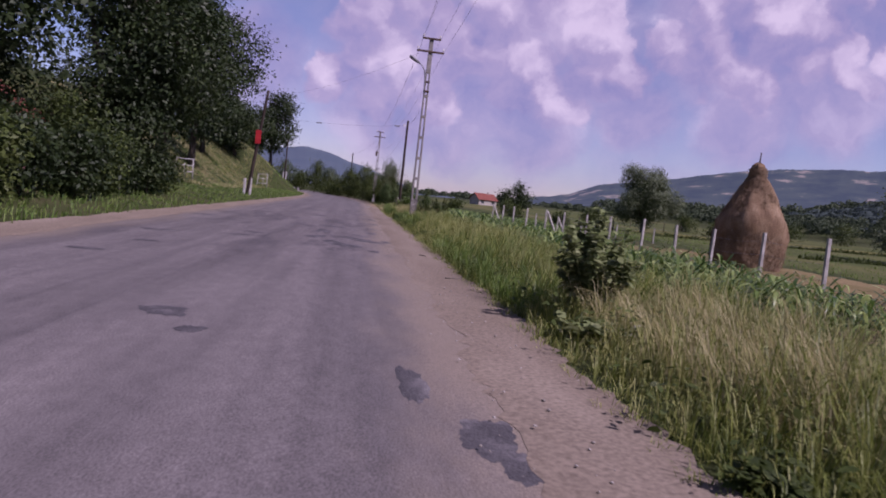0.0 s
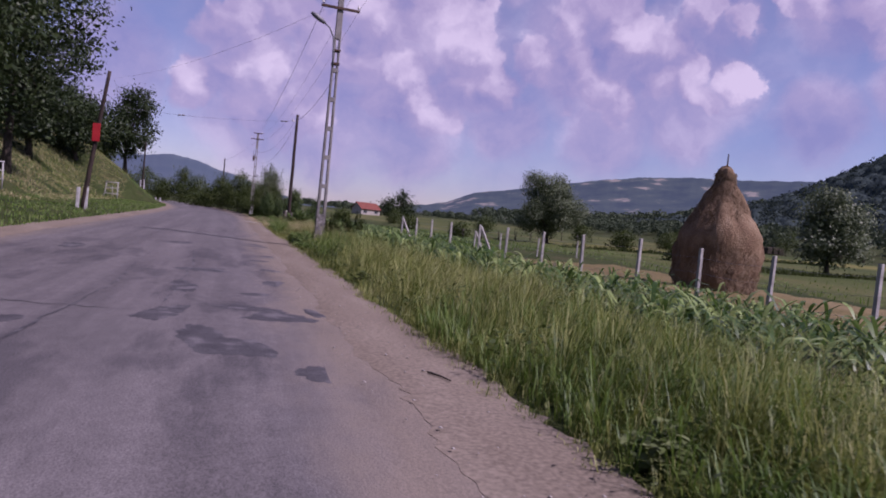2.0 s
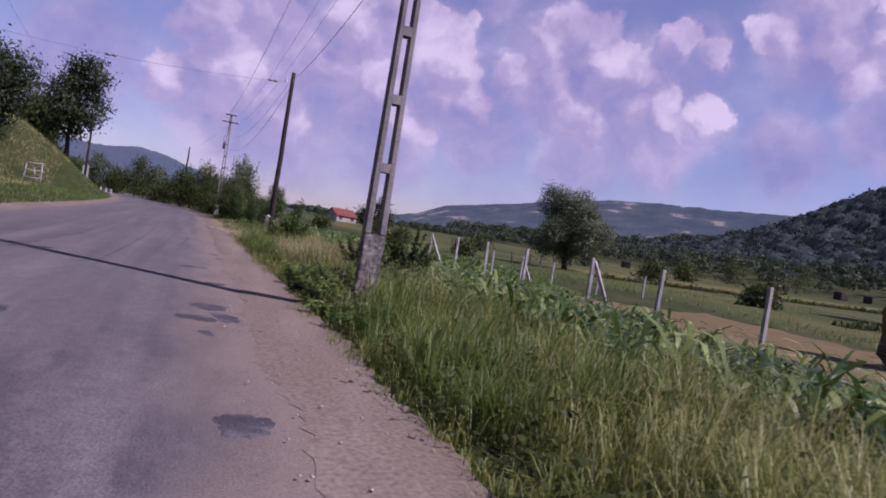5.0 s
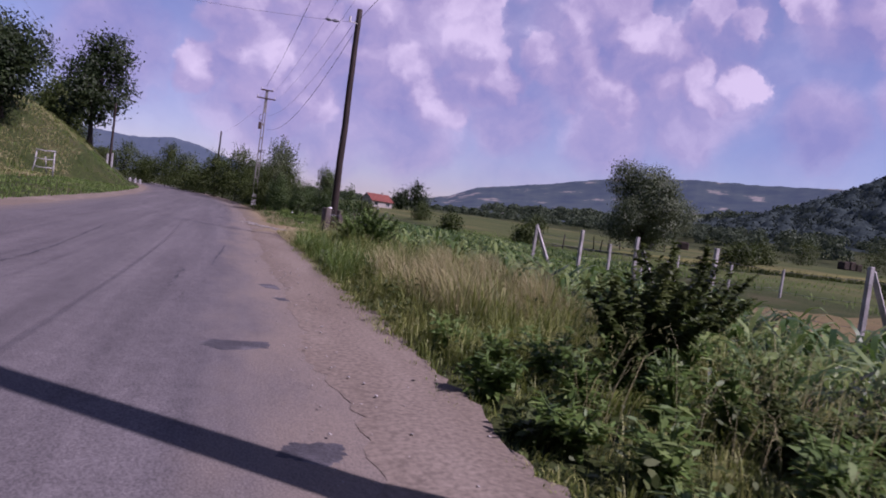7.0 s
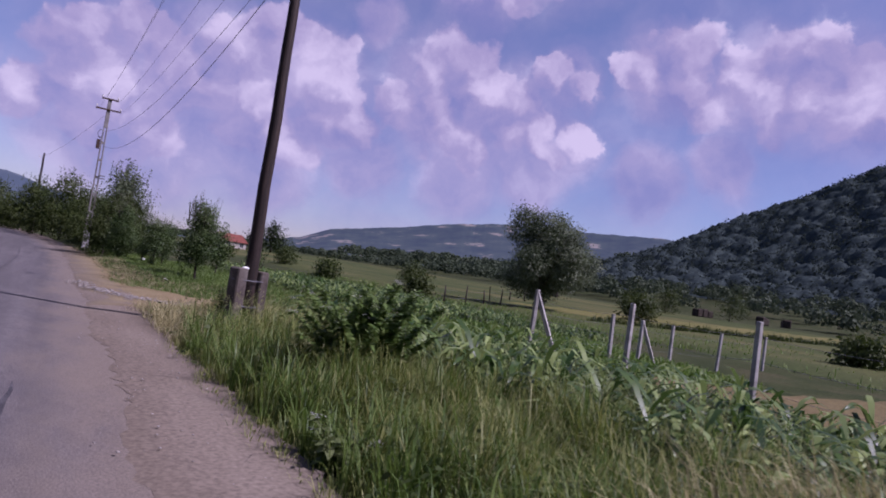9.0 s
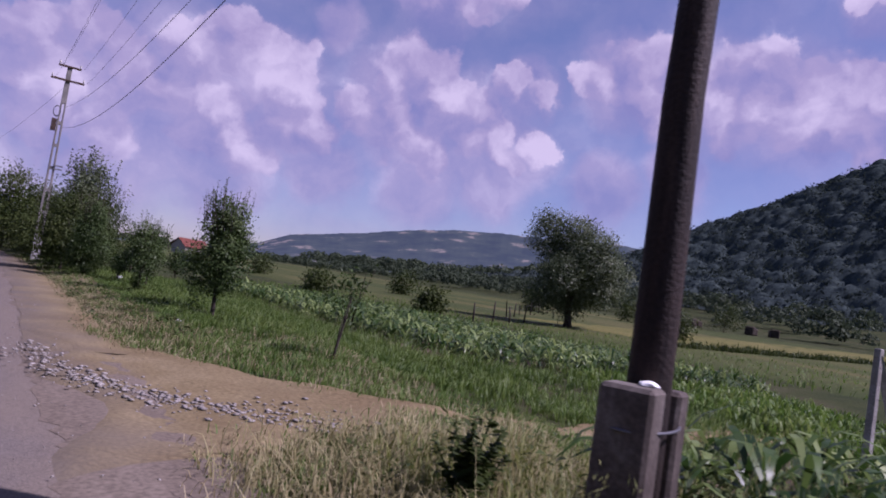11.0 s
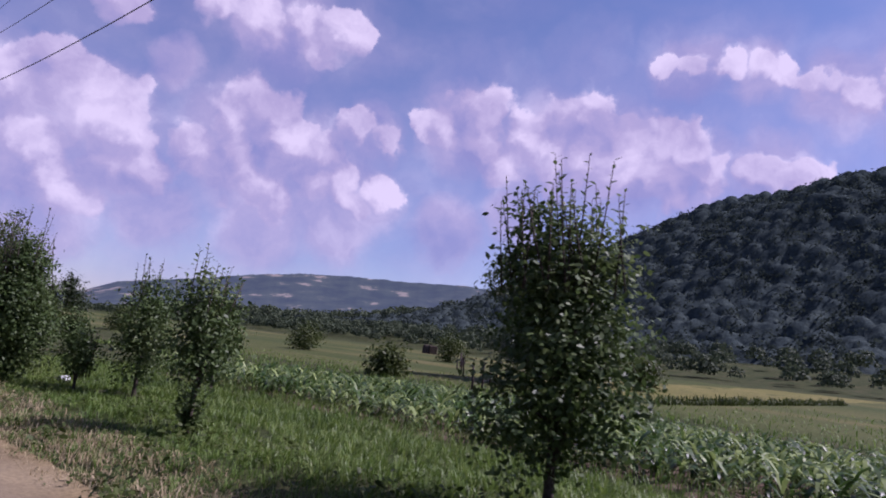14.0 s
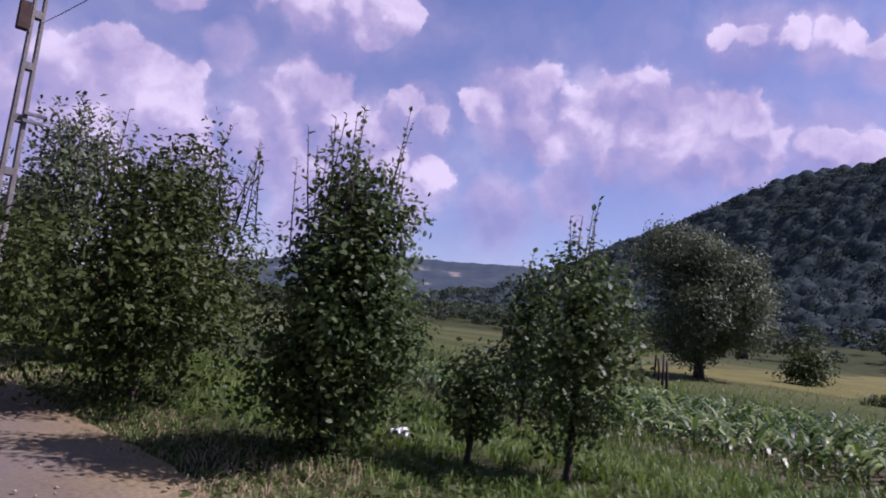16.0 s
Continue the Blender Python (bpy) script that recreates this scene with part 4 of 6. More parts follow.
pole_1 = lattice_pole((2.96, 33.7), 9.15, "grey concrete lattice pole with cross-arms and street lamp", lamp=True)
pole_2 = wooden_pole((3.46, 52.95), 7.15, "dark creosoted wooden pole between two concrete stubs", stubs=True, arm=True, r0=0.115, r1=0.08, rz=22)
pole_3 = lattice_pole((2.25, 86.0), 8.95, "concrete lattice pole with whitewashed foot and coiled cable", white_foot=True, coil=True, lean=0.0)
pole_6 = wooden_pole((-11.2, 106.8), 6.2, "dark wooden pole with whitewashed stubs at the foot of the bank", white_foot=True, r0=0.13, r1=0.09)
pole_4 = wooden_pole((-1.2, 114.1), 7.5, "dark wooden pole above the hedge", arm=True)
pole_5 = wooden_pole((-7.9, 51.0), 7.7, "dark wooden pole with whitewashed stubs and red sign", white_foot=True, r0=0.14, r1=0.09, lean=(0.85, 0))
bm = bmesh.new()
box(bm, 0.26, -0.22, 3.75, 0.66, -0.19, 4.75, 0.02)
part("sign_board", bm, M["red"], pole_5, "plain red sign board")


def wire(a, b, sag, r, label):
    bm = bmesh.new()
    a, b = Vector(a), Vector(b)
    n = 24
    tube(bm, [a.lerp(b, i / n) - Vector((0, 0, sag * 4 * (i / n) * (1 - i / n))) for i in range(n + 1)], [r] * (n + 1), 5)
    return tagged(part("overhead_wire", bm, M["wire"]), label, "wire", "overhead wires")


for q, w1, w3 in ((-0.63, 8.47, 8.27), (0.63, 8.47, 8.27), (-0.41, 9.10, 8.90), (0.41, 9.10, 8.90)):
    wire((3.0 + q, 33.5, w1 + 0.18), (2.4 + q, 85.9, w3 + 0.15), 0.9, 0.0045, "thin dark overhead wire between the concrete poles")
    wire((1.5 + q, -24.0, w1 + 0.18), (3.0 + q, 33.5, w1 + 0.18), 0.9, 0.0045, "thin dark overhead wire above the road verge")
wire((3.42, 53.0, 6.6), (2.3, 85.8, 6.2), 1.25, 0.008, "thick twisted overhead cable between poles")
wire((3.42, 53.0, 6.95), (2.3, 85.8, 7.1), 0.9, 0.006, "dark overhead wire between poles")
wire((3.1, 33.6, 6.4), (3.42, 53.0, 6.85), 0.3, 0.008, "dark overhead cable between poles")
wire((2.4, 33.5, 8.4), (-6.8, 51.0, 7.5), 0.4, 0.004, "thin service wire crossing the road")
wire((2.4, 85.9, 8.4), (-1.2, 114.0, 7.2), 0.3, 0.006, "thin dark overhead wire to the next pole")
cross = wire((3.4, 52.9, 6.8), (-7.3, 50.9, 6.0), 0.25, 0.005, "thin service wire crossing the road between two wooden poles")
for f in (0.07, 0.62):
    a, b = Vector((3.4, 52.9, 6.8)), Vector((-7.3, 50.9, 6.0))
    c, d = a.lerp(b, f) - Vector((0, 0, f * (1 - f))), (b - a).normalized()
    bm = bmesh.new()
    tube(bm, [c - d * 0.22, c - d * 0.14, c - d * 0.05, c, c + d * 0.05, c + d * 0.14, c + d * 0.22], [0.012, 0.05, 0.045, 0.018, 0.045, 0.05, 0.012], 8)
    part("strain_insulator", bm, M["wire"], cross, "dark strain insulator")
wire((-6.8, 51.0, 7.45), (-11.2, 106.8, 7.6), 0.6, 0.005, "thin overhead wire along the bank")

# ---------------------------------------------------------------- haystack
def haystack(x, y):
    t = thing("haystack", (x, y, lz(x, y)), "tall brown conical haystack built round a pole", "haystack")
    prof = [(0.0, 2.0), (0.5, 2.2), (1.2, 2.32), (2.0, 2.3), (2.8, 2.1), (3.6, 1.75), (4.3, 1.36), (4.9, 0.98), (5.3, 0.72), (5.6, 0.52), (5.8, 0.47), (6.0, 0.5), (6.2, 0.42), (6.35, 0.25), (6.42, 0.05)]
    nseg = 64
    v, f = [], []
    for k, (z, r) in enumerate(prof):
        for j in range(nseg):
            a = 6.28318 * j / nseg
            p = Vector((math.cos(a), math.sin(a), z * 0.6))
            q = 0.87 * r * (1 + 0.26 * noise.noise(p * 1.5) + 0.12 * noise.noise(p * 4.5))
            v.append((q * math.cos(a) * 1.04, q * math.sin(a), z + 0.1 * noise.noise(p * 4)))
    for k in range(len(prof) - 1):
        for j in range(nseg):
            f.append((k * nseg + j, k * nseg + (j + 1) % nseg, (k + 1) * nseg + (j + 1) % nseg, (k + 1) * nseg + j))
    part("hay_body", np_mesh("hay_body", v, f, True), M["hay"], t)
    rng = rng_of(91)
    n = 16000
    zz = rng.rand(n) ** 1.25 * 6.15
    rr = 0.87 * np.interp(zz, [p[0] for p in prof], [p[1] for p in prof])
    a = rng.rand(n) * 6.283
    out_ = np.stack([np.cos(a), np.sin(a), 0 * a], 1)
    p = np.column_stack([np.cos(a) * rr * 1.03, np.sin(a) * rr, zz]) * 1.0 + out_ * (rng.randn(n, 1) * 0.05)
    ax = unit(np.stack([-np.sin(a), np.cos(a), 0 * a], 1) * rng.randn(n, 1) * 0.8 + np.array([0, 0, -0.8]) + out_ * 0.25)
    part("loose_straw", leaf_mesh("loose_straw", p, ax, unit(out_ + rng.randn(n, 3) * 0.4), 0.30 * (0.5 + rng.rand(n)), 0.025, True), M["straw"], t)
    bm = bmesh.new()
    tube(bm, [(0.02, 0, 4), (0.0, 0, 6), (0.03, 0.02, 7.05)], [0.06, 0.05, 0.03], 8)
    part("centre_pole", bm, M["timber"], t)


haystack(24.0, 38.15)

# ---------------------------------------------------------------- field fence
fence = thing("field_fence", (11.5, 40, 0), "wire fence on pale concrete posts beside the maize", "fence")


def fence_post(x, y, brace=0.0, lean=0.0, h=1.78):
    z = lz(x, y)
    bm = bmesh.new()
    bmesh.ops.create_cube(bm, size=1.0, matrix=Matrix.LocRotScale((lean * 0.5, 0, h / 2 - 0.12), Euler((0, lean * 0.6, 0)), (0.11, 0.11, h + 0.24)))
    bmesh.ops.bevel(bm, geom=bm.edges[:], offset=0.012, segments=1, affect="EDGES")
    for v in bm.verts:
        if v.co.z > h - 0.1:
            v.co.x *= 0.9
            v.co.y *= 0.9
    p = part("post", bm, M["post"], fence)
    p.matrix_world = pose(x, y, z, 0, 0, (x * 37 + y * 53) % 20 - 10)
    if brace:
        bm = bmesh.new()
        bar(bm, (0.04, 0, h - 0.1), (brace + 0.1, -0.15, -0.05), 0.07, 0.07, 4)
        b = part("brace", bm, M["post"], fence)
        b.matrix_world = pose(x, y, z)


POST_Y = [17.6, 20.5, 23.4, 26.0, 28.9, 32.3, 35.4, 38.9, 42.0, 46.1, 49.2, 52.2, 55.4]
line_x = lambda y: 13.2 - 0.058 * (y - 26.4)
for i, y in enumerate(POST_Y):
    fence_post(line_x(y), y, brace=(0.75 if y in (42.0, 55.4) else 0.0), lean=((i * 7) % 5 - 2) * 0.02)
SIDE = [(15.7, 56.7, 0), (17.9, 57.6, 0.6), (20.4, 58.4, 0), (24.0, 59.1, 0), (28.0, 59.8, 0)]
for i, (x, y, b) in enumerate(SIDE):
    fence_post(x, y, brace=b, lean=((i * 3) % 5 - 2) * 0.03, h=1.5)
def span(owner, a, b, hz, sag=0.06):
    """One stretch of fence wire from post to post."""
    bm = bmesh.new()
    za, zb, n = lz(*a) + hz, lz(*b) + hz, 6
    tube(bm, [(a[0] + (b[0] - a[0]) * k / n, a[1] + (b[1] - a[1]) * k / n, za + (zb - za) * k / n - sag * 4 * (k / n) * (1 - k / n)) for k in range(n + 1)], [0.004] * (n + 1), 4)
    w = part("fence_wire", bm, M["wire"], owner)
    w.matrix_parent_inverse = owner.matrix_world.inverted()


POSTS = [(line_x(y), y) for y in POST_Y]
for a, b in zip(POSTS, POSTS[1:]):
    for hz in (0.55, 1.05, 1.5):
        span(fence, a, b, hz)
CORNER = [POSTS[-1]] + [(x, y) for x, y, _ in SIDE]
for a, b in zip(CORNER, CORNER[1:]):
    for hz in (0.55, 1.2):
        span(fence, a, b, hz)

# ---------------------------------------------------------------- white hay racks on the bank
def hay_rack(x, y, w, h, rails, rz, tilt, z=None):
    t = thing("hay_rack", (x, y, lz(x, y) - 0.03), "white-painted wooden pole frame standing on the grass bank", "wooden frame", "white frames", rz)
    for s in (-1, 1):
        bm = bmesh.new()
        tube(bm, [(s * w / 2 * (1.12 if s < 0 else 1.0) - (0.1 if s < 0 else 0), 0.0, -0.1), (s * w / 2, 0.05, h * 0.5), (s * w / 2 * 0.95, 0.1 * tilt, h)], [0.045, 0.042, 0.04], 7)
        part("upright", bm, M["white_wood"], t)
    for k in range(rails):
        z = h * (0.97 - 0.33 * k)
        bm = bmesh.new()
        tube(bm, [(-w / 2 - 0.04, 0.02, z + 0.02), (0.0, 0.03, z - 0.015), (w / 2 + 0.06, 0.05, z + 0.03)], [0.036, 0.034, 0.032], 7)
        part("rail", bm, M["white_wood"], t)
    bm = bmesh.new()
    tube(bm, [(0.05, 0.45, -0.05), (0.02, 0.1, h * 0.75)], [0.035, 0.03], 6)
    part("prop", bm, M["white_wood"], t)


hay_rack(-12.8, 52.3, 1.25, 1.45, 3, 8, 1)
hay_rack(-11.0, 81.2, 1.1, 1.65, 3, -6, 1)

# ---------------------------------------------------------------- field strips, dirt track
def strip(name, x0, x1, y0, y1, mat, label, lift, step=0.6, wob=0.25, seed=1):
    rng = rng_of(seed)
    ys, n = np.arange(y0, y1 + step, step), int((y1 - y0) / step) + 2
    cols = max(3, int((x1 - x0) / (0.6 if step < 1 else step)))
    v = []
    for i, y in enumerate(ys):
        a, b = x0 + wob * (math.sin(y * 0.7 + seed) + rng.randn() * 0.4), x1 + wob * (math.sin(y * 0.5 + 2 * seed) + rng.randn() * 0.4)
        for c in range(cols + 1):
            x = a + (b - a) * c / cols
            v.append((x, y, lz(x, y) + (lift if 0 < c < cols and 0 < i < len(ys) - 1 else -0.12)))
    k = cols + 1
    i = (np.arange(len(ys) - 1)[:, None] * k + np.arange(cols)[None]).ravel()
    return tagged(part(name, np_mesh(name, v, np.stack([i, i + 1, i + k + 1, i + k], 1), True), mat), label, "field", kind="structure")


strip("maize_bed", 5.0, 11.4, 10, 56.5, M["soil"], "brown tilled soil of the maize plot", 0.03, seed=2)
strip("maize_bed", 9.2, 22.5, 62.3, 86, M["soil"], "brown tilled soil of the far maize plot", 0.03, seed=3)
strip("stubble_strip", 12.9, 29, 5, 54.5, M["stubble"], "mown yellow-brown stubble strip behind the fence", 0.04, seed=4)
strip("hay_meadow", 30.2, 120, -20, 330, M["hayfield"], "wide mown hay meadow in the valley", 0.16, step=3.0, wob=1.0, seed=5)


def dirt_track():
    """The sandy field entrance that leaves the road beside the wooden pole."""
    xs = np.arange(1.35, 13.2, 0.2)
    v, cols = [], 24
    for n_, x in enumerate(xs):
        f = smooth(0.9, 5.0, x)
        w = 3.9 - 3.65 * f + 0.05 * math.sin(x * 2.1)
        yc = 58.8 - 1.8 * f + 0.06 * max(0, x - 4)
        for c in range(cols + 1):
            s = c / cols * 2 - 1
            y = yc + w * s + 0.12 * math.sin(x * 3.3) * s
            px = x + 0.22 * math.sin(y * 1.9) * (1 - smooth(1.35, 2.4, x))
            f2 = smooth(1.7, 2.5, px)
            z = 0.045 * (1 - f2) + (lz(px, y) + 0.03) * f2 + 0.008 * math.sin(x * 4.1 + c) * math.sin(c * 1.1 - x)
            v.append((px, y, z - (0.06 if c in (0, cols) or n_ == 0 else 0)))
    k = cols + 1
    i = (np.arange(len(xs) - 1)[:, None] * k + np.arange(cols)[None]).ravel()
    return tagged(part("dirt_track", np_mesh("dirt_track", v, np.stack([i, i + k, i + k + 1, i + 1], 1), True), M["sand"]),
                  "sandy dirt track leading from the road into the field", "track", kind="structure")


dirt_track()


def gravel():
    rng = rng_of(17)
    V, F, base = [], [], 0
    ico = [(0, 0, 1), (0.9, 0, 0.1), (0.2, 0.85, 0.15), (-0.8, 0.4, 0.0), (-0.7, -0.6, 0.1), (0.3, -0.9, 0.05), (0, 0, -0.6)]
    fc = [(0, 1, 2), (0, 2, 3), (0, 3, 4), (0, 4, 5), (0, 5, 1), (6, 2, 1), (6, 3, 2), (6, 4, 3), (6, 5, 4), (6, 1, 5)]
    for _ in range(1150):
        f = rng.rand()
        x = float(np.interp(f, [0, 0.2, 0.45, 0.75, 1], [1.2, 1.45, 2.0, 2.7, 3.7])) + rng.randn() * 0.14
        y = float(np.interp(f, [0, 0.2, 0.45, 0.75, 1], [60.3, 58.6, 57.65, 57.0, 56.5])) + rng.randn() * 0.26
        s = 0.010 + 0.040 * rng.rand() ** 3.2
        a = rng.rand() * 6.28
        z = (0.045 if x < 2.0 else lz(x, y) + 0.03) + s * 0.25
        for p in ico:
            q = 0.7 + 0.6 * rng.rand()
            px, py = p[0] * math.cos(a) - p[1] * math.sin(a), p[0] * math.sin(a) + p[1] * math.cos(a)
            V.append((x + px * s * q, y + py * s * q, z + p[2] * s * 0.4))
        F += [(base + i, base + j, base + k) for i, j, k in fc]
        base += len(ico)
    # stray grit along the dusty shoulder
    for _ in range(1500):
        y = 1 + 88 * rng.rand()
        x = road_mid(y) + 2.7 + 1.2 * rng.rand()
        s = 0.006 + 0.014 * rng.rand() ** 2
        a, z = rng.rand() * 6.28, 0.03 + s * 0.3
        for p in ico:
            px, py = p[0] * math.cos(a) - p[1] * math.sin(a), p[0] * math.sin(a) + p[1] * math.cos(a)
            V.append((x + px * s, y + py * s, z + p[2] * s * 0.6))
        F += [(base + i, base + j, base + k) for i, j, k in fc]
        base += len(ico)
    return np_mesh("gravel", V, F)


stuff("gravel", gravel(), M["stone"], "pale loose gravel spilled on the sandy entrance", "gravel")

# ---------------------------------------------------------------- tar patches and cracks
def road_z(x, y):
    f = min(max((x - road_mid(y) + 3.75) / 6.75, 0), 1)
    return 0.03 * 4 * f * (1 - f)


def tar_patch(x, y, w, l, seed, ang=0.0):
    rng = rng_of(seed)
    n, rings = 84, 4
    up = 0.0035 + 0.0011 * (seed % 7)
    V, F = [(x, y, road_z(x, y) + up)], []
    ph = rng.rand(9) * 6.28
    for k in range(1, rings + 1):
        for j in range(n):
            a = 6.28318 * j / n
            box_ = (abs(math.cos(a)) ** 3 + abs(math.sin(a)) ** 3) ** (-1 / 3)
            q = box_ * (1 + 0.08 * math.sin(2 * a + ph[0]) + 0.09 * math.sin(3 * a + ph[1]) + 0.07 * math.sin(5 * a + ph[2]) + 0.05 * math.sin(9 * a + ph[3]) + 0.04 * math.sin(14 * a + ph[5]) + 0.03 * math.sin(23 * a + ph[6]) + 0.03 * rng.randn() * (k == rings))
            px, py = math.cos(a) * w * 0.5 * q * k / rings, math.sin(a) * l * 0.5 * q * k / rings
            gx, gy = x + px * math.cos(ang) - py * math.sin(ang), y + px * math.sin(ang) + py * math.cos(ang)
            V.append((gx, gy, road_z(gx, gy) + (up if k < rings else 0.002)))
    for j in range(n):
        F.append((0, 1 + j, 1 + (j + 1) % n, 0))
    tri_ = [(a, b, c) for a, b, c, _ in F]
    for k in range(rings - 1):
        for j in range(n):
            a, b = 1 + k * n + j, 1 + k * n + (j + 1) % n
            tri_ += [(a, a + n, b + n), (a, b + n, b)]
    p = part("tar_patch", np_mesh("tar_patch", V, tri_), M["patch"], road)
    return p


PATCHES = [(0.62, 4.6, 0.22, 0.9), (0.86, 4.25, 0.4, 0.7), (1.0, 3.6, 0.45, 0.8), (1.1, 3.2, 0.3, 0.5), (-1.6, 6.4, 0.4, 0.5), (-1.2, 5.7, 0.22, 0.3), (-3.9, 10.6, 0.5, 0.3), (-3.6, 12.6, 0.4, 0.25), 
           (0.25, 16.2, 1.3, 1.1), (0.7, 15.2, 0.6, 0.7), (-0.35, 16.6, 0.5, 1.2), (0.2, 18.7, 0.95, 0.5), (0.55, 18.1, 0.85, 0.75), (1.02, 18.65, 0.22, 0.8), (-0.86, 18.0, 0.42, 1.15), (-0.78, 20.6, 0.42, 1.25), (-0.58, 23.4, 1.0, 0.75), (0.68, 21.9, 0.38, 1.1), (0.75, 24.3, 0.5, 0.4), (0.3, 20.2, 0.5, 0.35), (0.62, 26.6, 0.5, 0.4), (0.9, 28.2, 0.4, 0.5),
           (-4.1, 15.2, 0.7, 0.4), (-4.8, 22.8, 0.7, 0.7), (-2.5, 16.0, 0.5, 0.3), (-2.3, 17.1, 0.4, 0.4),
           (0.78, 33.05, 0.5, 0.6), (0.62, 32.1, 0.5, 0.45), (0.95, 32.3, 0.3, 0.75), (0.45, 31.35, 0.45, 0.3), (0.82, 31.2, 0.5, 0.35), (0.55, 38.15, 0.7, 0.4), (0.92, 35.7, 0.4, 0.35), (1.05, 42.1, 0.3, 0.5), (1.18, 41.0, 0.3, 0.3),
           (0.2, 61.6, 0.32, 0.4), (0.3, 66.3, 0.25, 0.3), (-0.2, 73.0, 0.5, 0.4), (-1.5, 31.0, 0.6, 1.2), (-3.6, 27.0, 0.5, 1.5)]
for i, (x, y, w, l) in enumerate(PATCHES):
    tar_patch(x, y, w, l, 300 + i, 0.25 * math.sin(i * 2.1))


def crack(pts, w, seed):
    """A tarred crack: a thin uneven dark ribbon."""
    rng = rng_of(seed)
    V, F = [], []
    P = []
    for (ax, ay), (bx, by) in zip(pts, pts[1:]):
        for k in range(14):
            P.append((ax + (bx - ax) * k / 14 + rng.randn() * 0.02, ay + (by - ay) * k / 14 + rng.randn() * 0.02))
    for i, (x, y) in enumerate(P):
        x2, y2 = P[min(i + 1, len(P) - 1)]
        x1, y1 = P[max(i - 1, 0)]
        d = math.hypot(x2 - x1, y2 - y1) or 1
        nx, ny = -(y2 - y1) / d, (x2 - x1) / d
        q = w * (0.35 + 0.9 * rng.rand()) * (0.2 if i in (0, len(P) - 1) else 1)
        V += [(x + nx * q, y + ny * q, road_z(x, y) + 0.005), (x - nx * q, y - ny * q, road_z(x, y) + 0.005)]
        if i:
            b = 2 * i
            F.append((b - 2, b - 1, b + 1, b))
    part("tarred_crack", np_mesh("tarred_crack", V, F), M["patch"], road)


CRACKS = [[(-2.0, 15.9), (-1.75, 20.6), (-1.9, 24.3)], [(-0.9, 18.7), (-0.8, 24.3), (-1.0, 29.0)], [(-0.25, 41.1), (-0.2, 43.5)],
          [(-4.6, 17.8), (-3.0, 18.3), (-1.0, 18.0)], [(-5.0, 30.9), (-3, 31.2), (-1.2, 30.9)], [(-2.5, 37.4), (-2.2, 43.9), (-2.4, 50.5)], [(1.0, 54.8), (1.4, 55.4)], [(0.2, 43.9), (0.4, 48.6)], [(-3.5, 51.4), (-3.2, 61.7), (-3.4, 69.2)]]
for i, c in enumerate(CRACKS):
    crack(c, 0.02, 400 + i)

# ---------------------------------------------------------------- trees of the bank, on the far side of the road
tree("broadleaf_tree", (-9.7, 30.5), "large dark broadleaf tree overhanging the roadside", 14.5, 0.1, 5.0, 42000, 0.20, M["leaf_dark"], 11, 0.32, 26, group="bank trees", spread=1.3)
tree("broadleaf_tree", (-12.0, 43.5), "large dark broadleaf tree on the bank", 16.0, 2.6, 5.3, 24000, 0.23, M["leaf_dark"], 21, 0.3, 13, group="bank trees", spread=1.35)
tree("broadleaf_tree", (-14.2, 60.0), "large dark broadleaf tree on the bank", 15.0, 1.8, 5.4, 13000, 0.26, M["leaf_dark"], 31, 0.3, 13, group="bank trees", spread=1.35)
tree("broadleaf_tree", (-16.5, 74.0), "large dark broadleaf tree on the bank", 8.5, 1.2, 4.4, 12000, 0.28, M["leaf_dark"], 41, 0.3, 12, group="bank trees", spread=1.35)
tree("broadleaf_tree", (-15.8, 88.0), "large dark broadleaf tree on the bank", 7.4, 0.6, 4.0, 10000, 0.30, M["leaf_dark"], 51, 0.3, 12, group="bank trees", spread=1.35)
tree("broadleaf_tree", (-14.3, 113.0), "tall loose-crowned dark tree at the bend", 13.0, 1.6, 3.9, 10000, 0.36, M["leaf_dark"], 61, 0.28, 14, group="bank trees", spread=1.35, shell=0.35)
tree("broadleaf_tree", (-11.6, 20.5), "rounded broadleaf tree shading the garden", 12.5, 1.6, 4.4, 26000, 0.21, M["leaf_dark"], 71, 0.26, 11, group="bank trees", spread=1.35)
BANK = [(-19, 124, 5.5, 3.2), (-22, 134, 6.5, 3.5), (-24, 147, 6, 3.6), (-28, 160, 6.5, 4), (-34, 172, 7, 4), (-41, 188, 7, 4.5), (-23, 104, 6, 3.2), (-26, 96, 6, 3.4)]
for i, (x, y, h, r) in enumerate(BANK):
    tree("roadside_bush", (x, y), "dense green bush at the foot of the bank", h, 0.3, r, 3200, 0.42, M["leaf_bush"], 500 + 7 * i, 0.12, 9, category="bush", group="bank bushes")
GARDEN = [(-8.4, 16.0, 2.1, 1.2), (-8.6, 18.6, 2.6, 1.4), (-8.3, 21.4, 2.3, 1.3), (-8.7, 24.0, 2.4, 1.3), (-8.8, 26.4, 2.2, 1.3), (-8.6, 29.4, 2.4, 1.5), (-8.9, 32.2, 2.0, 1.3), (-10.2, 14.0, 2.4, 1.3), (-10.6, 20.2, 3.4, 1.6), (-10.8, 25.4, 3.8, 1.8), (-12.6, 22.0, 4.6, 2.0)]
for i, (x, y, h, r) in enumerate(GARDEN):
    tree("garden_shrub", (x, y), "overgrown garden shrub beside the roadside fence", h, 0.02, r, 3400, 0.152, M["leaf_dark"] if i % 3 else M["leaf_bush"], 600 + 7 * i, 0.06, 8, category="bush", group="garden shrubs")

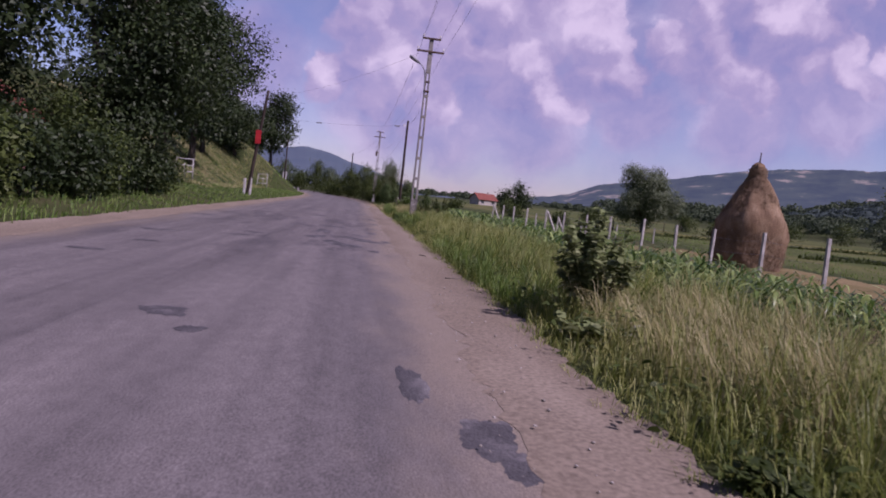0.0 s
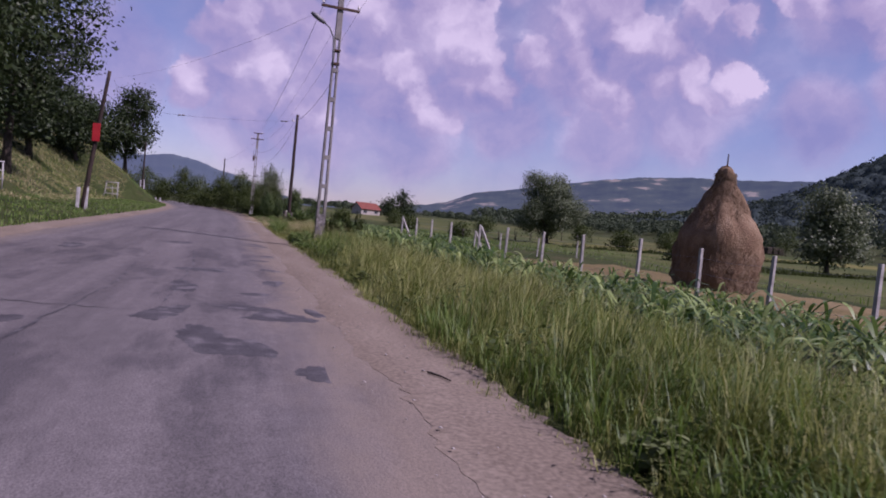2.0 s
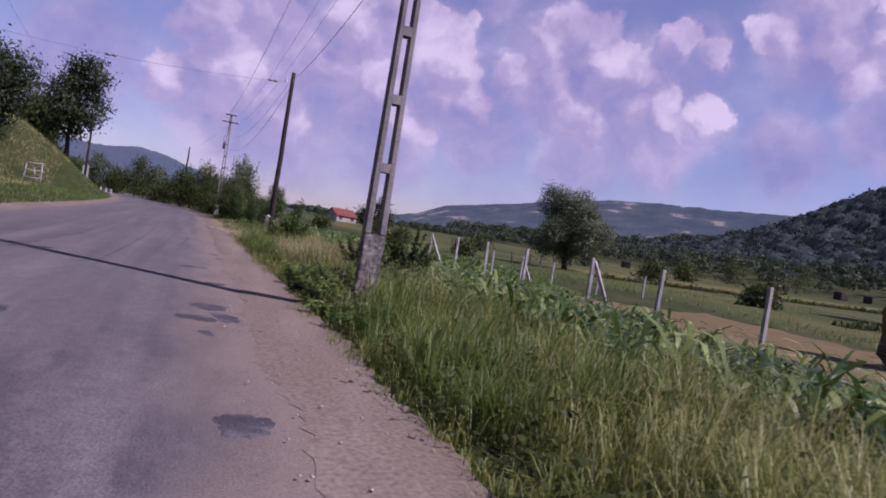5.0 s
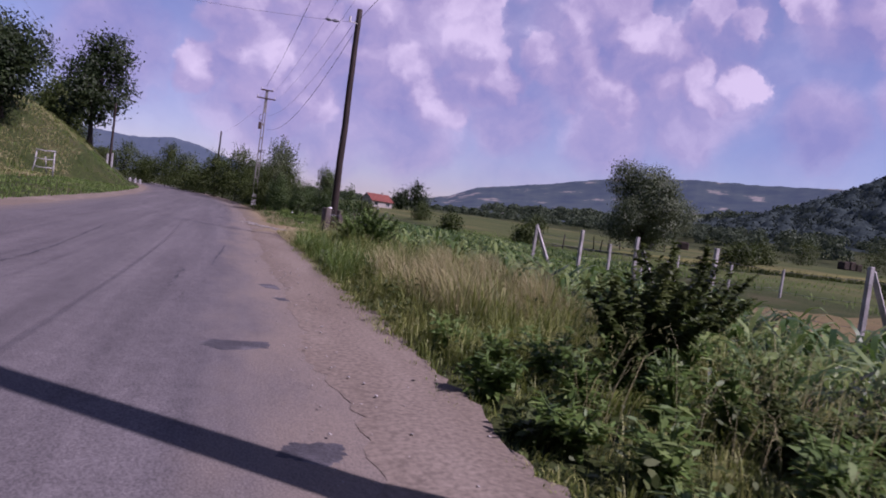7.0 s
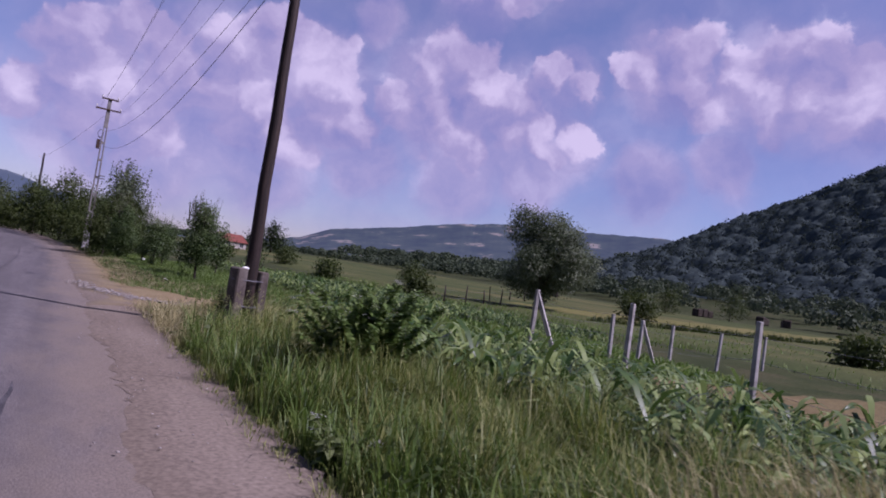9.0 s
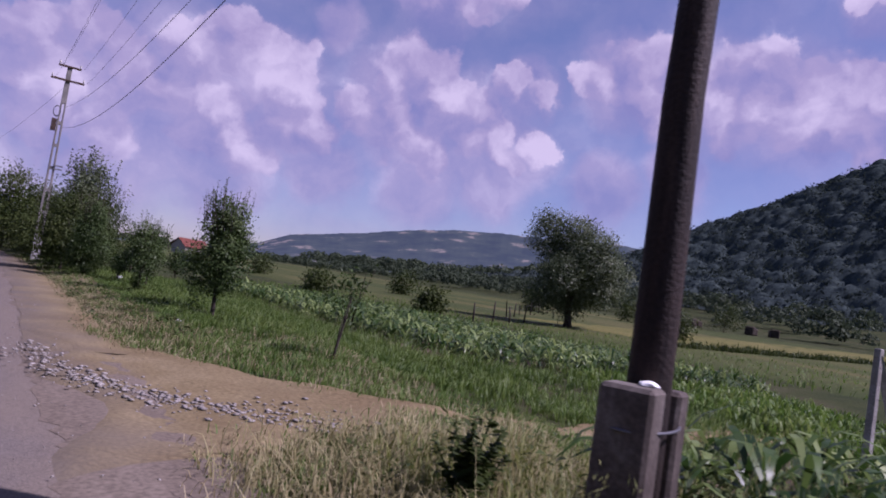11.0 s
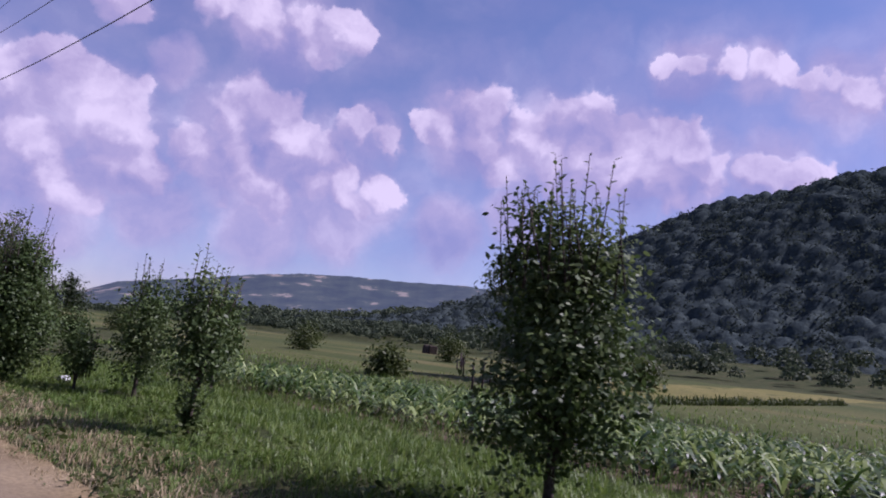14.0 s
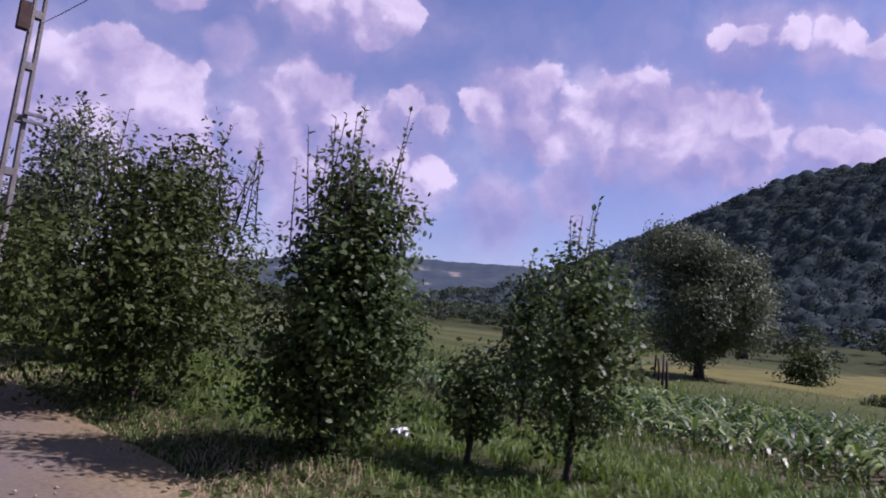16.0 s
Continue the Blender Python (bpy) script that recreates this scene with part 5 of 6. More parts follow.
# boards of the garden fence
gf = thing("board_fence", (-9.2, 28.0, lz(-9.2, 28.0)), "weathered grey board fence half hidden by shrubs", "fence")
for i in range(12):
    bm = bmesh.new()
    box(bm, -0.012, -0.06, -0.1, 0.012, 0.06, 1.25 + 0.1 * math.sin(i * 2.3), 0.005)
    p = part("board", bm, M["grey_wood"], gf)
    p.location = (-0.05 * i * 0.2, -1.0 + i * 0.17, 0)
for z in (0.35, 0.95):
    bm = bmesh.new()
    box(bm, 0.013, -1.1, z, 0.06, 1.0, z + 0.07, 0.005)
    part("rail", bm, M["grey_wood"], gf)


def house(loc, w, d, hw, hr, wall, label, rz, wins, sunk=0.1):
    x, y = loc
    t = thing("house", (x, y, lz(x, y) - sunk), label, "house", rz=rz)
    bm = bmesh.new()
    box(bm, -w / 2, -d / 2, -0.5, w / 2, d / 2, hw)
    for s in (-1, 1):
        a = [bm.verts.new(p) for p in ((s * w / 2, -d / 2, hw), (s * w / 2, d / 2, hw), (s * w / 2, 0, hw + hr))]
        bm.faces.new(a)
    part("wall", bm, wall, t)
    for s in (-1, 1):
        bm = bmesh.new()
        o, th = 0.45, 0.12
        yv, zv = d / 2 + o, hw - hr * o / (d / 2)
        vs = [bm.verts.new(p) for p in ((-w / 2 - o, s * yv, zv), (w / 2 + o, s * yv, zv), (w / 2 + o, 0, hw + hr), (-w / 2 - o, 0, hw + hr),
                                        (-w / 2 - o, s * yv, zv + th), (w / 2 + o, s * yv, zv + th), (w / 2 + o, 0, hw + hr + th), (-w / 2 - o, 0, hw + hr + th))]
        for f in ((0, 1, 2, 3), (4, 5, 6, 7), (0, 1, 5, 4), (1, 2, 6, 5), (2, 3, 7, 6), (3, 0, 4, 7)):
            bm.faces.new([vs[i] for i in f])
        bmesh.ops.recalc_face_normals(bm, faces=bm.faces[:])
        part("roof", bm, M["tile_roof"], t)
    bm = bmesh.new()
    box(bm, w * 0.2, -0.3, hw + hr * 0.5, w * 0.2 + 0.5, 0.3, hw + hr + 0.8, 0.02)
    part("chimney", bm, M["cream_wall"], t)
    for face, px, pz, ww, wh in wins:
        f = new("window")
        f.parent = t
        f.matrix_basis = pose(px, -d / 2, pz) if face == "front" else (pose(w / 2, px, pz, 0, 0, 90) if face == "right" else pose(-w / 2, px, pz, 0, 0, -90))
        bm = bmesh.new()
        for a in ((-ww / 2 - 0.1, -wh / 2 - 0.1, ww / 2 + 0.1, -wh / 2), (-ww / 2 - 0.1, wh / 2, ww / 2 + 0.1, wh / 2 + 0.1), (-ww / 2 - 0.1, -wh / 2, -ww / 2, wh / 2), (ww / 2, -wh / 2, ww / 2 + 0.1, wh / 2), (-0.04, -wh / 2, 0.04, wh / 2)):
            box(bm, a[0], -0.07, a[1], a[2], 0.05, a[3])
        part("frame", bm, M["white_wood"], f)
        bm = bmesh.new()
        box(bm, -ww / 2, -0.03, -wh / 2, ww / 2, 0.02, wh / 2)
        part("pane", bm, M["dark_glass"], f)
    return t


house((-17.0, 23.5), 9, 8, 3.4, 2.6, M["pink_wall"], "pink-walled house behind the garden trees", 82, [("front", -2.2, 2.0, 1.0, 1.3), ("front", 1.6, 2.0, 1.0, 1.3), ("right", 0, 2.0, 1.0, 1.3), ("left", 0, 2.0, 0.9, 1.2)], 4.3)
house((51.8, 273), 8.5, 7.5, 2.6, 2.3, M["cream_wall"], "distant small house with a red tiled roof", 20, [("front", -2.5, 1.5, 1.4, 1.2), ("front", 2.5, 1.5, 1.4, 1.2)])

# ---------------------------------------------------------------- trees and shrubs along the verge
tree("pear_tree", (5.0, 66.35), "young glossy-leaved pear tree on the grass verge", 3.35, 0.5, 0.88, 10500, 0.062, M["leaf_pear"], 701, 0.055, 12, group="verge trees", shoots=30, tall=1.5, aspect=0.6, top=0.7)
tree("pear_sapling", (5.39, 60.55), "thin leaning pear sapling on the grass verge", 1.75, 0.75, 0.34, 230, 0.07, M["leaf_pear"], 711, 0.028, 5, group="verge trees", shoots=4, lean=(0.25, 0.15), aspect=0.6, top=0.5)
tree("pear_tree", (4.15, 71.0), "slender young pear tree on the grass verge", 2.45, 0.55, 0.5, 2800, 0.062, M["leaf_pear"], 721, 0.04, 7, group="verge trees", shoots=9, tall=1.7, aspect=0.6, top=0.6)
tree("pear_tree", (5.0, 74.7), "slender young pear tree on the grass verge", 2.6, 0.15, 0.62, 5200, 0.058, M["leaf_pear"], 731, 0.04, 7, group="verge trees", shoots=8, tall=1.6, aspect=0.6, top=0.6)
tree("pear_tree", (4.2, 75.1), "small bushy young pear tree on the grass verge", 1.3, 0.4, 0.36, 1500, 0.055, M["leaf_pear"], 741, 0.035, 6, group="verge trees", shoots=5, tall=1.3, aspect=0.6, top=0.4)
tree("pear_tree", (3.25, 75.9), "dense tall pear bush leafing from the ground", 3.1, 0.1, 0.78, 19000, 0.058, M["leaf_pear"], 751, 0.05, 10, group="verge trees", shoots=22, tall=1.6, aspect=0.6, top=0.8)
tree("roadside_bush", (2.75, 79.0), "dense green bush crowding the concrete pole", 3.35, 0.1, 1.65, 16000, 0.078, M["leaf_bush"], 761, 0.06, 11, category="bush", group="verge bushes", shoots=18, tall=1.3, top=0.6)
tree("roadside_bush", (4.0, 82.6), "dense green bush crowding the concrete pole", 3.8, 0.1, 1.8, 14000, 0.085, M["leaf_bush"], 771, 0.06, 11, category="bush", group="verge bushes", shoots=14, tall=1.3, top=0.7)
tree("roadside_tree", (4.2, 90.0), "tall loose-crowned tree behind the concrete pole", 6.2, 1.2, 1.9, 5200, 0.16, M["leaf_willow"], 781, 0.12, 12, group="verge bushes", shoots=18, shell=0.3, tall=1.3, top=1.0)
HEDGE = [(2.6, 88.0, 3.0, 1.5), (2.2, 95.5, 3.4, 1.8), (1.0, 100.5, 3.6, 2.0), (-0.2, 106.5, 4.2, 2.2), (-1.4, 112.5, 4.0, 2.2), (-3.2, 119.5, 4.0, 2.3), (-5.4, 127.5, 4.2, 2.5), (-8.4, 137, 4.3, 2.7), (-12.2, 148, 4.6, 3.0), (-17.0, 160, 4.8, 3.2), (-23, 172, 5, 3.5), (-30, 186, 5.5, 4.0), (4.6, 97, 3.6, 2.0), (3.4, 108, 4.4, 2.4)]
for i, (x, y, h, r) in enumerate(HEDGE):
    tree("hedge_bush", (x, y), "dense dark green hedge bush along the road", h * (0.85 + 0.75 * ((i * 7) % 5) / 4), 0.1, r * (0.85 + 0.35 * ((i * 3) % 4) / 3), 5600, 0.155 + 0.0016 * max(0, y - 90), M["leaf_bush"], 800 + 5 * i, 0.08, 9, category="bush", group="hedge", tall=1.2, shoots=6, top=0.5)
SMALL = [(8.12, 77.9, 3.0, 0.5), (5.2, 88.5, 2.3, 0.8), (7.2, 90.5, 2.6, 0.9), (9.6, 92.0, 2.0, 0.8), (6.3, 86.5, 2.1, 0.7)]
for i, (x, y, h, r) in enumerate(SMALL):
    tree("pear_tree", (x, y), "young pear tree at the edge of the maize", h, 0.35, r, 1300, 0.11, M["leaf_pear"], 900 + 5 * i, 0.05, 7, group="verge trees", shoots=7, tall=1.5, aspect=0.6, top=0.5)
tree("willow", (41.0, 91.6), "big silvery willow leaning in the meadow", 10.4, 1.0, 4.9, 40000, 0.235, M["leaf_willow"], 941, 0.32, 15, lean=(-0.9, 0.5), aspect=0.42, shell=0.72, spread=1.55)
tree("meadow_tree", (52.6, 57.5), "rounded tree standing in the meadow", 8.6, 0.6, 3.7, 13000, 0.30, M["leaf_willow"], 951, 0.25, 16, spread=1.4)
MEADOW = [(51, 89, 2.4, 2.0), (72, 108, 3.0, 2.2), (62, 120, 3.4, 2.6), (86, 124, 4.0, 3.0), (104, 132, 5.0, 4.0), (118, 128, 6.0, 4.6), (40, 62, 1.6, 1.4), (34, 150, 3.0, 2.4), (46, 128, 3.2, 2.2), (19, 128, 2.6, 1.6), (27, 112, 2.0, 1.4), (30, 96, 1.8, 1.2)]
for i, (x, y, h, r) in enumerate(MEADOW):
    tree("meadow_bush", (x, y), "rounded green bush in the meadow", h, 0.1, r, 1900, 0.30, M["leaf_bush"], 960 + 5 * i, 0.08, 8, category="bush", group="meadow bushes")
tree("poplar", (67.2, 276.4), "dark poplar beside the distant house", 12.1, 0.5, 2.6, 1400, 0.8, M["leaf_dark"], 1041, 0.3, 8, tall=1.8)
tree("broadleaf_tree", (61.5, 275), "rounded dark tree beside the distant house", 8.0, 0.5, 3.6, 1400, 0.8, M["leaf_dark"], 1051, 0.3, 8)
tree("broadleaf_tree", (71.5, 282), "rounded dark tree beside the distant house", 7.0, 0.5, 3.2, 1200, 0.8, M["leaf_dark"], 1061, 0.3, 8)

strip("mown_strip", 42, 118, 82.2, 101, M["stubble_pale"], "yellowish mown strip of meadow", 0.20, step=1.5, wob=0.5, seed=9)
meadow_fence = thing("meadow_fence", (36.7, 92.2, lz(36.7, 92.2)), "old wire fence on dark leaning wooden posts", "fence")
MF = [(27.0, 86.0), (30.2, 88.0), (33.4, 90.0), (36.7, 92.2), (38.8, 97.0), (43.0, 101.0), (47.5, 105.5), (53.0, 110.0), (58.5, 114.8), (64.0, 119.0)]
for i, (x, y) in enumerate(MF):
    bm = bmesh.new()
    tube(bm, [(0, 0, -0.3), (0.06 * math.sin(i * 2.7), 0, 0.7), (0.16 * math.sin(i * 2.7), 0.05, 1.45 + 0.2 * math.sin(i * 1.9))], [0.07, 0.062, 0.05], 7)
    p = part("post", bm, M["timber"], meadow_fence)
    p.location = (x - 36.7, y - 92.2, lz(x, y) - lz(36.7, 92.2))
for a, b in zip(MF, MF[1:]):
    for hz in (0.55, 1.15):
        span(meadow_fence, a, b, hz)

# dark stacks of old bales far out in the meadow
for i, (az, dist, w) in enumerate(((51.9, 165, 5.5), (56.2, 172, 5.0), (57.8, 178, 4.0), (40.0, 150, 5.0))):
    x, y = dist * math.sin(radians(az)), 42 + dist * math.cos(radians(az))
    bs = thing("bale_stack", (x, y, lz(x, y)), "dark weathered stack of old bales in the meadow", "bale stack", "bale stacks", 20 * i)
    for k in range(3):
        bm = bmesh.new()
        box(bm, -w / 2 + k * w / 3 + 0.05, -0.9, -0.1, -w / 2 + (k + 1) * w / 3, 0.9, 1.7 + 0.2 * math.sin(k * 2 + i), 0.22)
        part("bale", bm, M["bale"], bs)

# ---------------------------------------------------------------- woods and far country
def woods(name, places, size, cards, seed, mat, hs=1.0, fine=0.42):
    rng = rng_of(seed)
    n = len(places)
    c = np.repeat(np.column_stack([places, land(places[:, 0], places[:, 1])]), cards, 0)
    s = np.repeat(size * (0.65 + 0.7 * rng.rand(n)), cards)
    d = unit(rng.randn(n * cards, 3))
    d[:, 2] = np.abs(d[:, 2]) * 1.0 - 0.15
    p = c + d * s[:, None] * np.array([0.5, 0.5, 0.75 * hs]) * (0.75 + 0.3 * rng.rand(n * cards, 1)) + np.array([0, 0, 0.45 * hs]) * s[:, None]
    ax = unit(rng.randn(n * cards, 3) + d * 0.4)
    nr = unit(d + 0.25 * rng.randn(n * cards, 3))
    L = s * fine * (0.7 + 0.6 * rng.rand(n * cards))
    return leaf_mesh(name, p - ax * L[:, None] * 0.5, ax, nr, L, L * 0.8, True)


def canopies(name, x0, x1, y0, y1, step, seed, cell=7.5):
    """The closed roof of a forest: one rolling sheet of uneven crowns grown into one another."""
    rng = rng_of(seed)
    gx, gy = np.meshgrid(np.arange(x0, x1, step), np.arange(y0, y1, step), indexing="ij")
    gx, gy = gx + step * 0.35 * rng.randn(*gx.shape), gy + step * 0.35 * rng.randn(*gy.shape)
    m, k = int((x1 - x0) / cell) + 4, int((y1 - y0) / cell) + 4
    jx, jy, jh, js = rng.rand(m, k), rng.rand(m, k), rng.rand(m, k) * 3.4, 0.09 + 0.10 * rng.rand(m, k)
    u, v = np.clip((gx - x0) / cell + 1, 1, m - 2), np.clip((gy - y0) / cell + 1, 1, k - 2)
    top = np.full(gx.shape, -2.0)
    for a in (-1, 0, 1):
        for b in (-1, 0, 1):
            i, j = u.astype(int) + a, v.astype(int) + b
            d2 = ((u - i - jx[i, j]) ** 2 + (v - j - jy[i, j]) ** 2) * cell * cell
            top = np.maximum(top, jh[i, j] - js[i, j] * d2)
    rim = smooth(0, 9, (gx - x0).ravel())
    z = land(gx.ravel(), gy.ravel()) - 0.3 + (3.5 + top.ravel() + 0.16 * rng.randn(gx.size)) * rim
    n = gx.shape[1]
    q = (np.arange(gx.shape[0] - 1)[:, None] * n + np.arange(n - 1)[None]).ravel()
    return np_mesh(name, np.column_stack([gx.ravel(), gy.ravel(), z]), np.stack([q, q + n, q + n + 1, q + 1], 1), True)


# canopy and far_leaf lean blue-grey: distance haze mixed into their base colours
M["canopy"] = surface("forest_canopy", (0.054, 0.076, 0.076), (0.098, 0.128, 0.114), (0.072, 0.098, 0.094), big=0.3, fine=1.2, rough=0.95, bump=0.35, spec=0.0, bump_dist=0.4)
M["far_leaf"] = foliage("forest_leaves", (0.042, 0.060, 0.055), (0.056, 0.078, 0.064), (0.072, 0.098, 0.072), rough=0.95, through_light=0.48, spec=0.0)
M["mid_leaf"] = foliage("valley_leaves", (0.076, 0.112, 0.060), (0.108, 0.150, 0.080), (0.150, 0.190, 0.100), rough=0.7, through_light=0.3, spec=0.15)
rw = rng_of(5)
P = np.column_stack([222 + 300 * rw.rand(1100), -160 + 290 * rw.rand(1100)])
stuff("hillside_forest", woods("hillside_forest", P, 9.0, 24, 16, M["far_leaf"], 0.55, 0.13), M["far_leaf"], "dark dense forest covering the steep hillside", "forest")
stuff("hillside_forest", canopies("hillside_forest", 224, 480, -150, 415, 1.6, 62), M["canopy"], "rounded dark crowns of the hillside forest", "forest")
P = np.column_stack([222 + 185 * rw.rand(3400), 120 + 320 * rw.rand(3400)])
P = P[P[:, 1] < 400 + 40 * rw.rand(len(P))]
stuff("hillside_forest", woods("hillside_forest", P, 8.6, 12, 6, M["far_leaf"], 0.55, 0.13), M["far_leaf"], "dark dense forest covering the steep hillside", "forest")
P = np.column_stack([200 + 220 * rw.rand(900), 395 + 170 * rw.rand(900)])
stuff("far_woods", woods("far_woods", P, 8.0, 75, 17, M["mid_leaf"], 0.9, 0.17), M["mid_leaf"], "mixed woods on the low spur across the valley", "forest")
P = np.column_stack([150 + 90 * rw.rand(260), 190 + 300 * rw.rand(260)])
P = clumpy(2, P, 0.03, -0.15)
stuff("valley_thicket", woods("valley_thicket", P, 5.5, 130, 7, M["mid_leaf"], 0.75, 0.16), M["mid_leaf"], "willow thickets along the valley floor", "thicket")
P = clumpy(4, np.column_stack([60 + 175 * rw.rand(260), 330 + 90 * rw.rand(260)]), 0.04, -0.1)
stuff("valley_thicket", woods("valley_thicket", P, 4.6, 130, 8, M["mid_leaf"], 0.7, 0.16), M["mid_leaf"], "line of bushes across the valley floor", "thicket")
P = clumpy(5, np.column_stack([-10 + 150 * rw.rand(220), 420 + 160 * rw.rand(220)]), 0.03, -0.2)
stuff("valley_thicket", woods("valley_thicket", P, 5.5, 110, 9, M["mid_leaf"], 0.7, 0.18), M["mid_leaf"], "distant trees across the valley floor", "thicket")
P = np.column_stack([150 + 75 * rw.rand(200), 40 + 330 * rw.rand(200)])
stuff("valley_thicket", woods("valley_thicket", P, 6.0, 150, 10, M["mid_leaf"], 0.8, 0.15), M["mid_leaf"], "bushy trees at the foot of the wooded hill", "thicket")
P = np.column_stack([-60 - 60 * rw.rand(160), 200 + 200 * rw.rand(160)])
stuff("valley_thicket", woods("valley_thicket", P, 9.0, 90, 12, M["mid_leaf"], 0.9, 0.2), M["mid_leaf"], "woods beyond the bend of the road", "thicket")


def backdrop(name, prof, dist, mat, label, seed):
    """A range of far hills, as high as its outline from the road asks."""
    az0, az1 = prof[0][0], prof[-1][0]
    azs = np.arange(az0, az1 + 0.01, 0.2)
    el = np.interp(azs, [p[0] for p in prof], [p[1] for p in prof])
    V, rowsn = [], 10
    rng = rng_of(seed)
    jag = np.convolve(rng.randn(len(azs)), np.ones(5) / 5, "same") * 0.05 + rng.randn(len(azs)) * 0.012
    for k in range(rowsn + 1):
        f = k / rowsn
        for a, e, j in zip(azs, el, jag):
            dd = dist * (1 - 0.38 * (1 - f))
            z = 1.4 + dist * math.tan(radians(e + j)) * (f ** 1.3) * (1 + 0.12 * noise.noise(Vector((a * 0.25, f * 3, seed))) * (1 - f)) - 3 * (1 - f)
            V.append((dd * math.sin(radians(a)), 40 + dd * math.cos(radians(a)), z))
    n = len(azs)
    i = (np.arange(rowsn)[:, None] * n + np.arange(n - 1)[None]).ravel()
    return tagged(part(name, np_mesh(name, V, np.stack([i, i + 1, i + n + 1, i + n], 1), True), mat), label, "hills", kind="structure")


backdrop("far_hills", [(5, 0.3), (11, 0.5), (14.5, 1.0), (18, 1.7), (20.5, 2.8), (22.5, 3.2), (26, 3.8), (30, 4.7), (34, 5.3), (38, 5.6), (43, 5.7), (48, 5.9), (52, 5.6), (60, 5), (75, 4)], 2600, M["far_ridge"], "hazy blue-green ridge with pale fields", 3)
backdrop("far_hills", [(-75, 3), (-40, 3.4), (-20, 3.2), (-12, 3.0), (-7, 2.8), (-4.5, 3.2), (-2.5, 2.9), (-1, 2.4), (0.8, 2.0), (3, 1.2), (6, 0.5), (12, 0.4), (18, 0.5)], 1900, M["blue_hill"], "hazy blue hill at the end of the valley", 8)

# ---------------------------------------------------------------- maize
stuff("maize_plot", maize_mesh("maize_plot", np.vstack([rows_of(41, 4.9, 10.9, 28, 54.4, 0.55, 0.26), rows_of(42, 5.6, 11.4, 10.5, 28, 0.58, 0.28)]), 0.82, 43, 0.72), M["leaf_corn"], "rows of young green maize beside the road", "maize")
stuff("maize_plot", maize_mesh("maize_plot", rows_of(44, 10.0, 22.0, 62.6, 85.5, 0.5, 0.24), 0.62, 45, 0.75), M["leaf_corn"], "rows of young green maize beyond the grass", "maize")

# ---------------------------------------------------------------- grass
R = 3.72     # right-hand edge of the earth shoulder, from the road's middle
def verge(seed, n, x0, x1, y0, y1, low, high, over):
    """Places on the verge and the height there: short at the edge, taller inwards."""
    xy = scatter(seed, n, x0, x1, y0, y1)
    inward = xy[:, 0] - (-1.80 - 0.00127 * np.maximum(0, xy[:, 1] - 65.0) ** 2) - R
    return xy, low + (high - low) * smooth(0.0, over, inward)


for seed, n, x0, x1, y0, y1, low, high, over, w, mat, label in (
        (51, 66000, R + 0.05, R + 3.4, 0, 34, 0.12, 0.64, 1.2, 0.0072, "grass", "tall uncut roadside grass, green and yellowing"),
        (52, 44000, R + 0.05, R + 3.2, 34, 51.6, 0.12, 0.60, 1.1, 0.0072, "grass", "tall uncut roadside grass, green and yellowing"),
        (55, 46000, R + 0.25, R + 2.8, 60.5, 92, 0.06, 0.12, 1.0, 0.008, "lawn", "short grass edging the dusty shoulder"),
        (57, 60000, R + 1.9, R + 6.9, 59.5, 88, 0.11, 0.19, 4.0, 0.012, "green", "lush green grass between verge and maize"),
        (58, 15000, R + 4.6, R + 13, 57.4, 62.8, 0.16, 0.24, 8.0, 0.013, "green", "lush green grass beside the field track")):
    xy, hh = verge(seed, n, x0, x1, y0, y1, low, high, over)
    crowded = np.exp(-(((xy[:, 0] - 3.2) / 1.6) ** 2 + ((xy[:, 1] - 35.8) / 2.0) ** 4))
    hh = hh * (1 - 0.7 * crowded)
    stuff("verge_grass", blades("verge_grass", xy, hh, w, seed + 900, bend=0.6, tuft=11), M[mat], label, "grass")
stuff("verge_grass", blades("verge_grass", clumpy(3, np.vstack([scatter(60, 6000, R + 0.6, R + 4.2, 0, 40), scatter(160, 1600, R + 0.6, R + 4.2, 40, 54)]), 0.6, 0.25), 0.72, 0.005, 61, bend=0.4, wind=(0.3, 0.05)), M["dry"], "dry seeding grass stalks on the verge", "grass")


def off_track(xy):
    """Leaves out what would stand on the sandy track."""
    x, y = xy[:, 0], xy[:, 1]
    f = smooth(0.9, 5.0, x)
    mid = 58.8 - 1.8 * f + 0.06 * np.maximum(0, x - 4)
    return xy[np.abs(y - mid) > 3.9 - 3.65 * f + 0.25 * np.sin(x * 5 + y * 3) * np.sin(y * 4.1 - x) - 0.12 - 0.5 * (rng_of(len(x)).rand(len(x)) < 0.12)]


stuff("verge_grass", blades("verge_grass", off_track(scatter(151, 18000, R + 0.1, R + 5, 54.6, 62.2)), 0.17, 0.010, 152, bend=0.6), M["lawn"], "short grass beside the sandy track", "grass")
stuff("verge_grass", blades("verge_grass", np.vstack([scatter(155, 7000, R + 6.0, R + 13, 54.8, 59.4), scatter(157, 3000, R + 3.8, R + 6.5, 54.8, 56.2)]), 0.22, 0.011, 158, bend=0.7), M["lawn"], "thin grass growing over the end of the track", "grass")
stuff("dry_grass", blades("dry_grass", off_track(scatter(153, 5000, R - 0.1, R + 4.5, 54.2, 63.5)), 0.2, 0.009, 154, bend=0.7), M["rust_grass"], "straw-brown worn grass along the track", "grass")


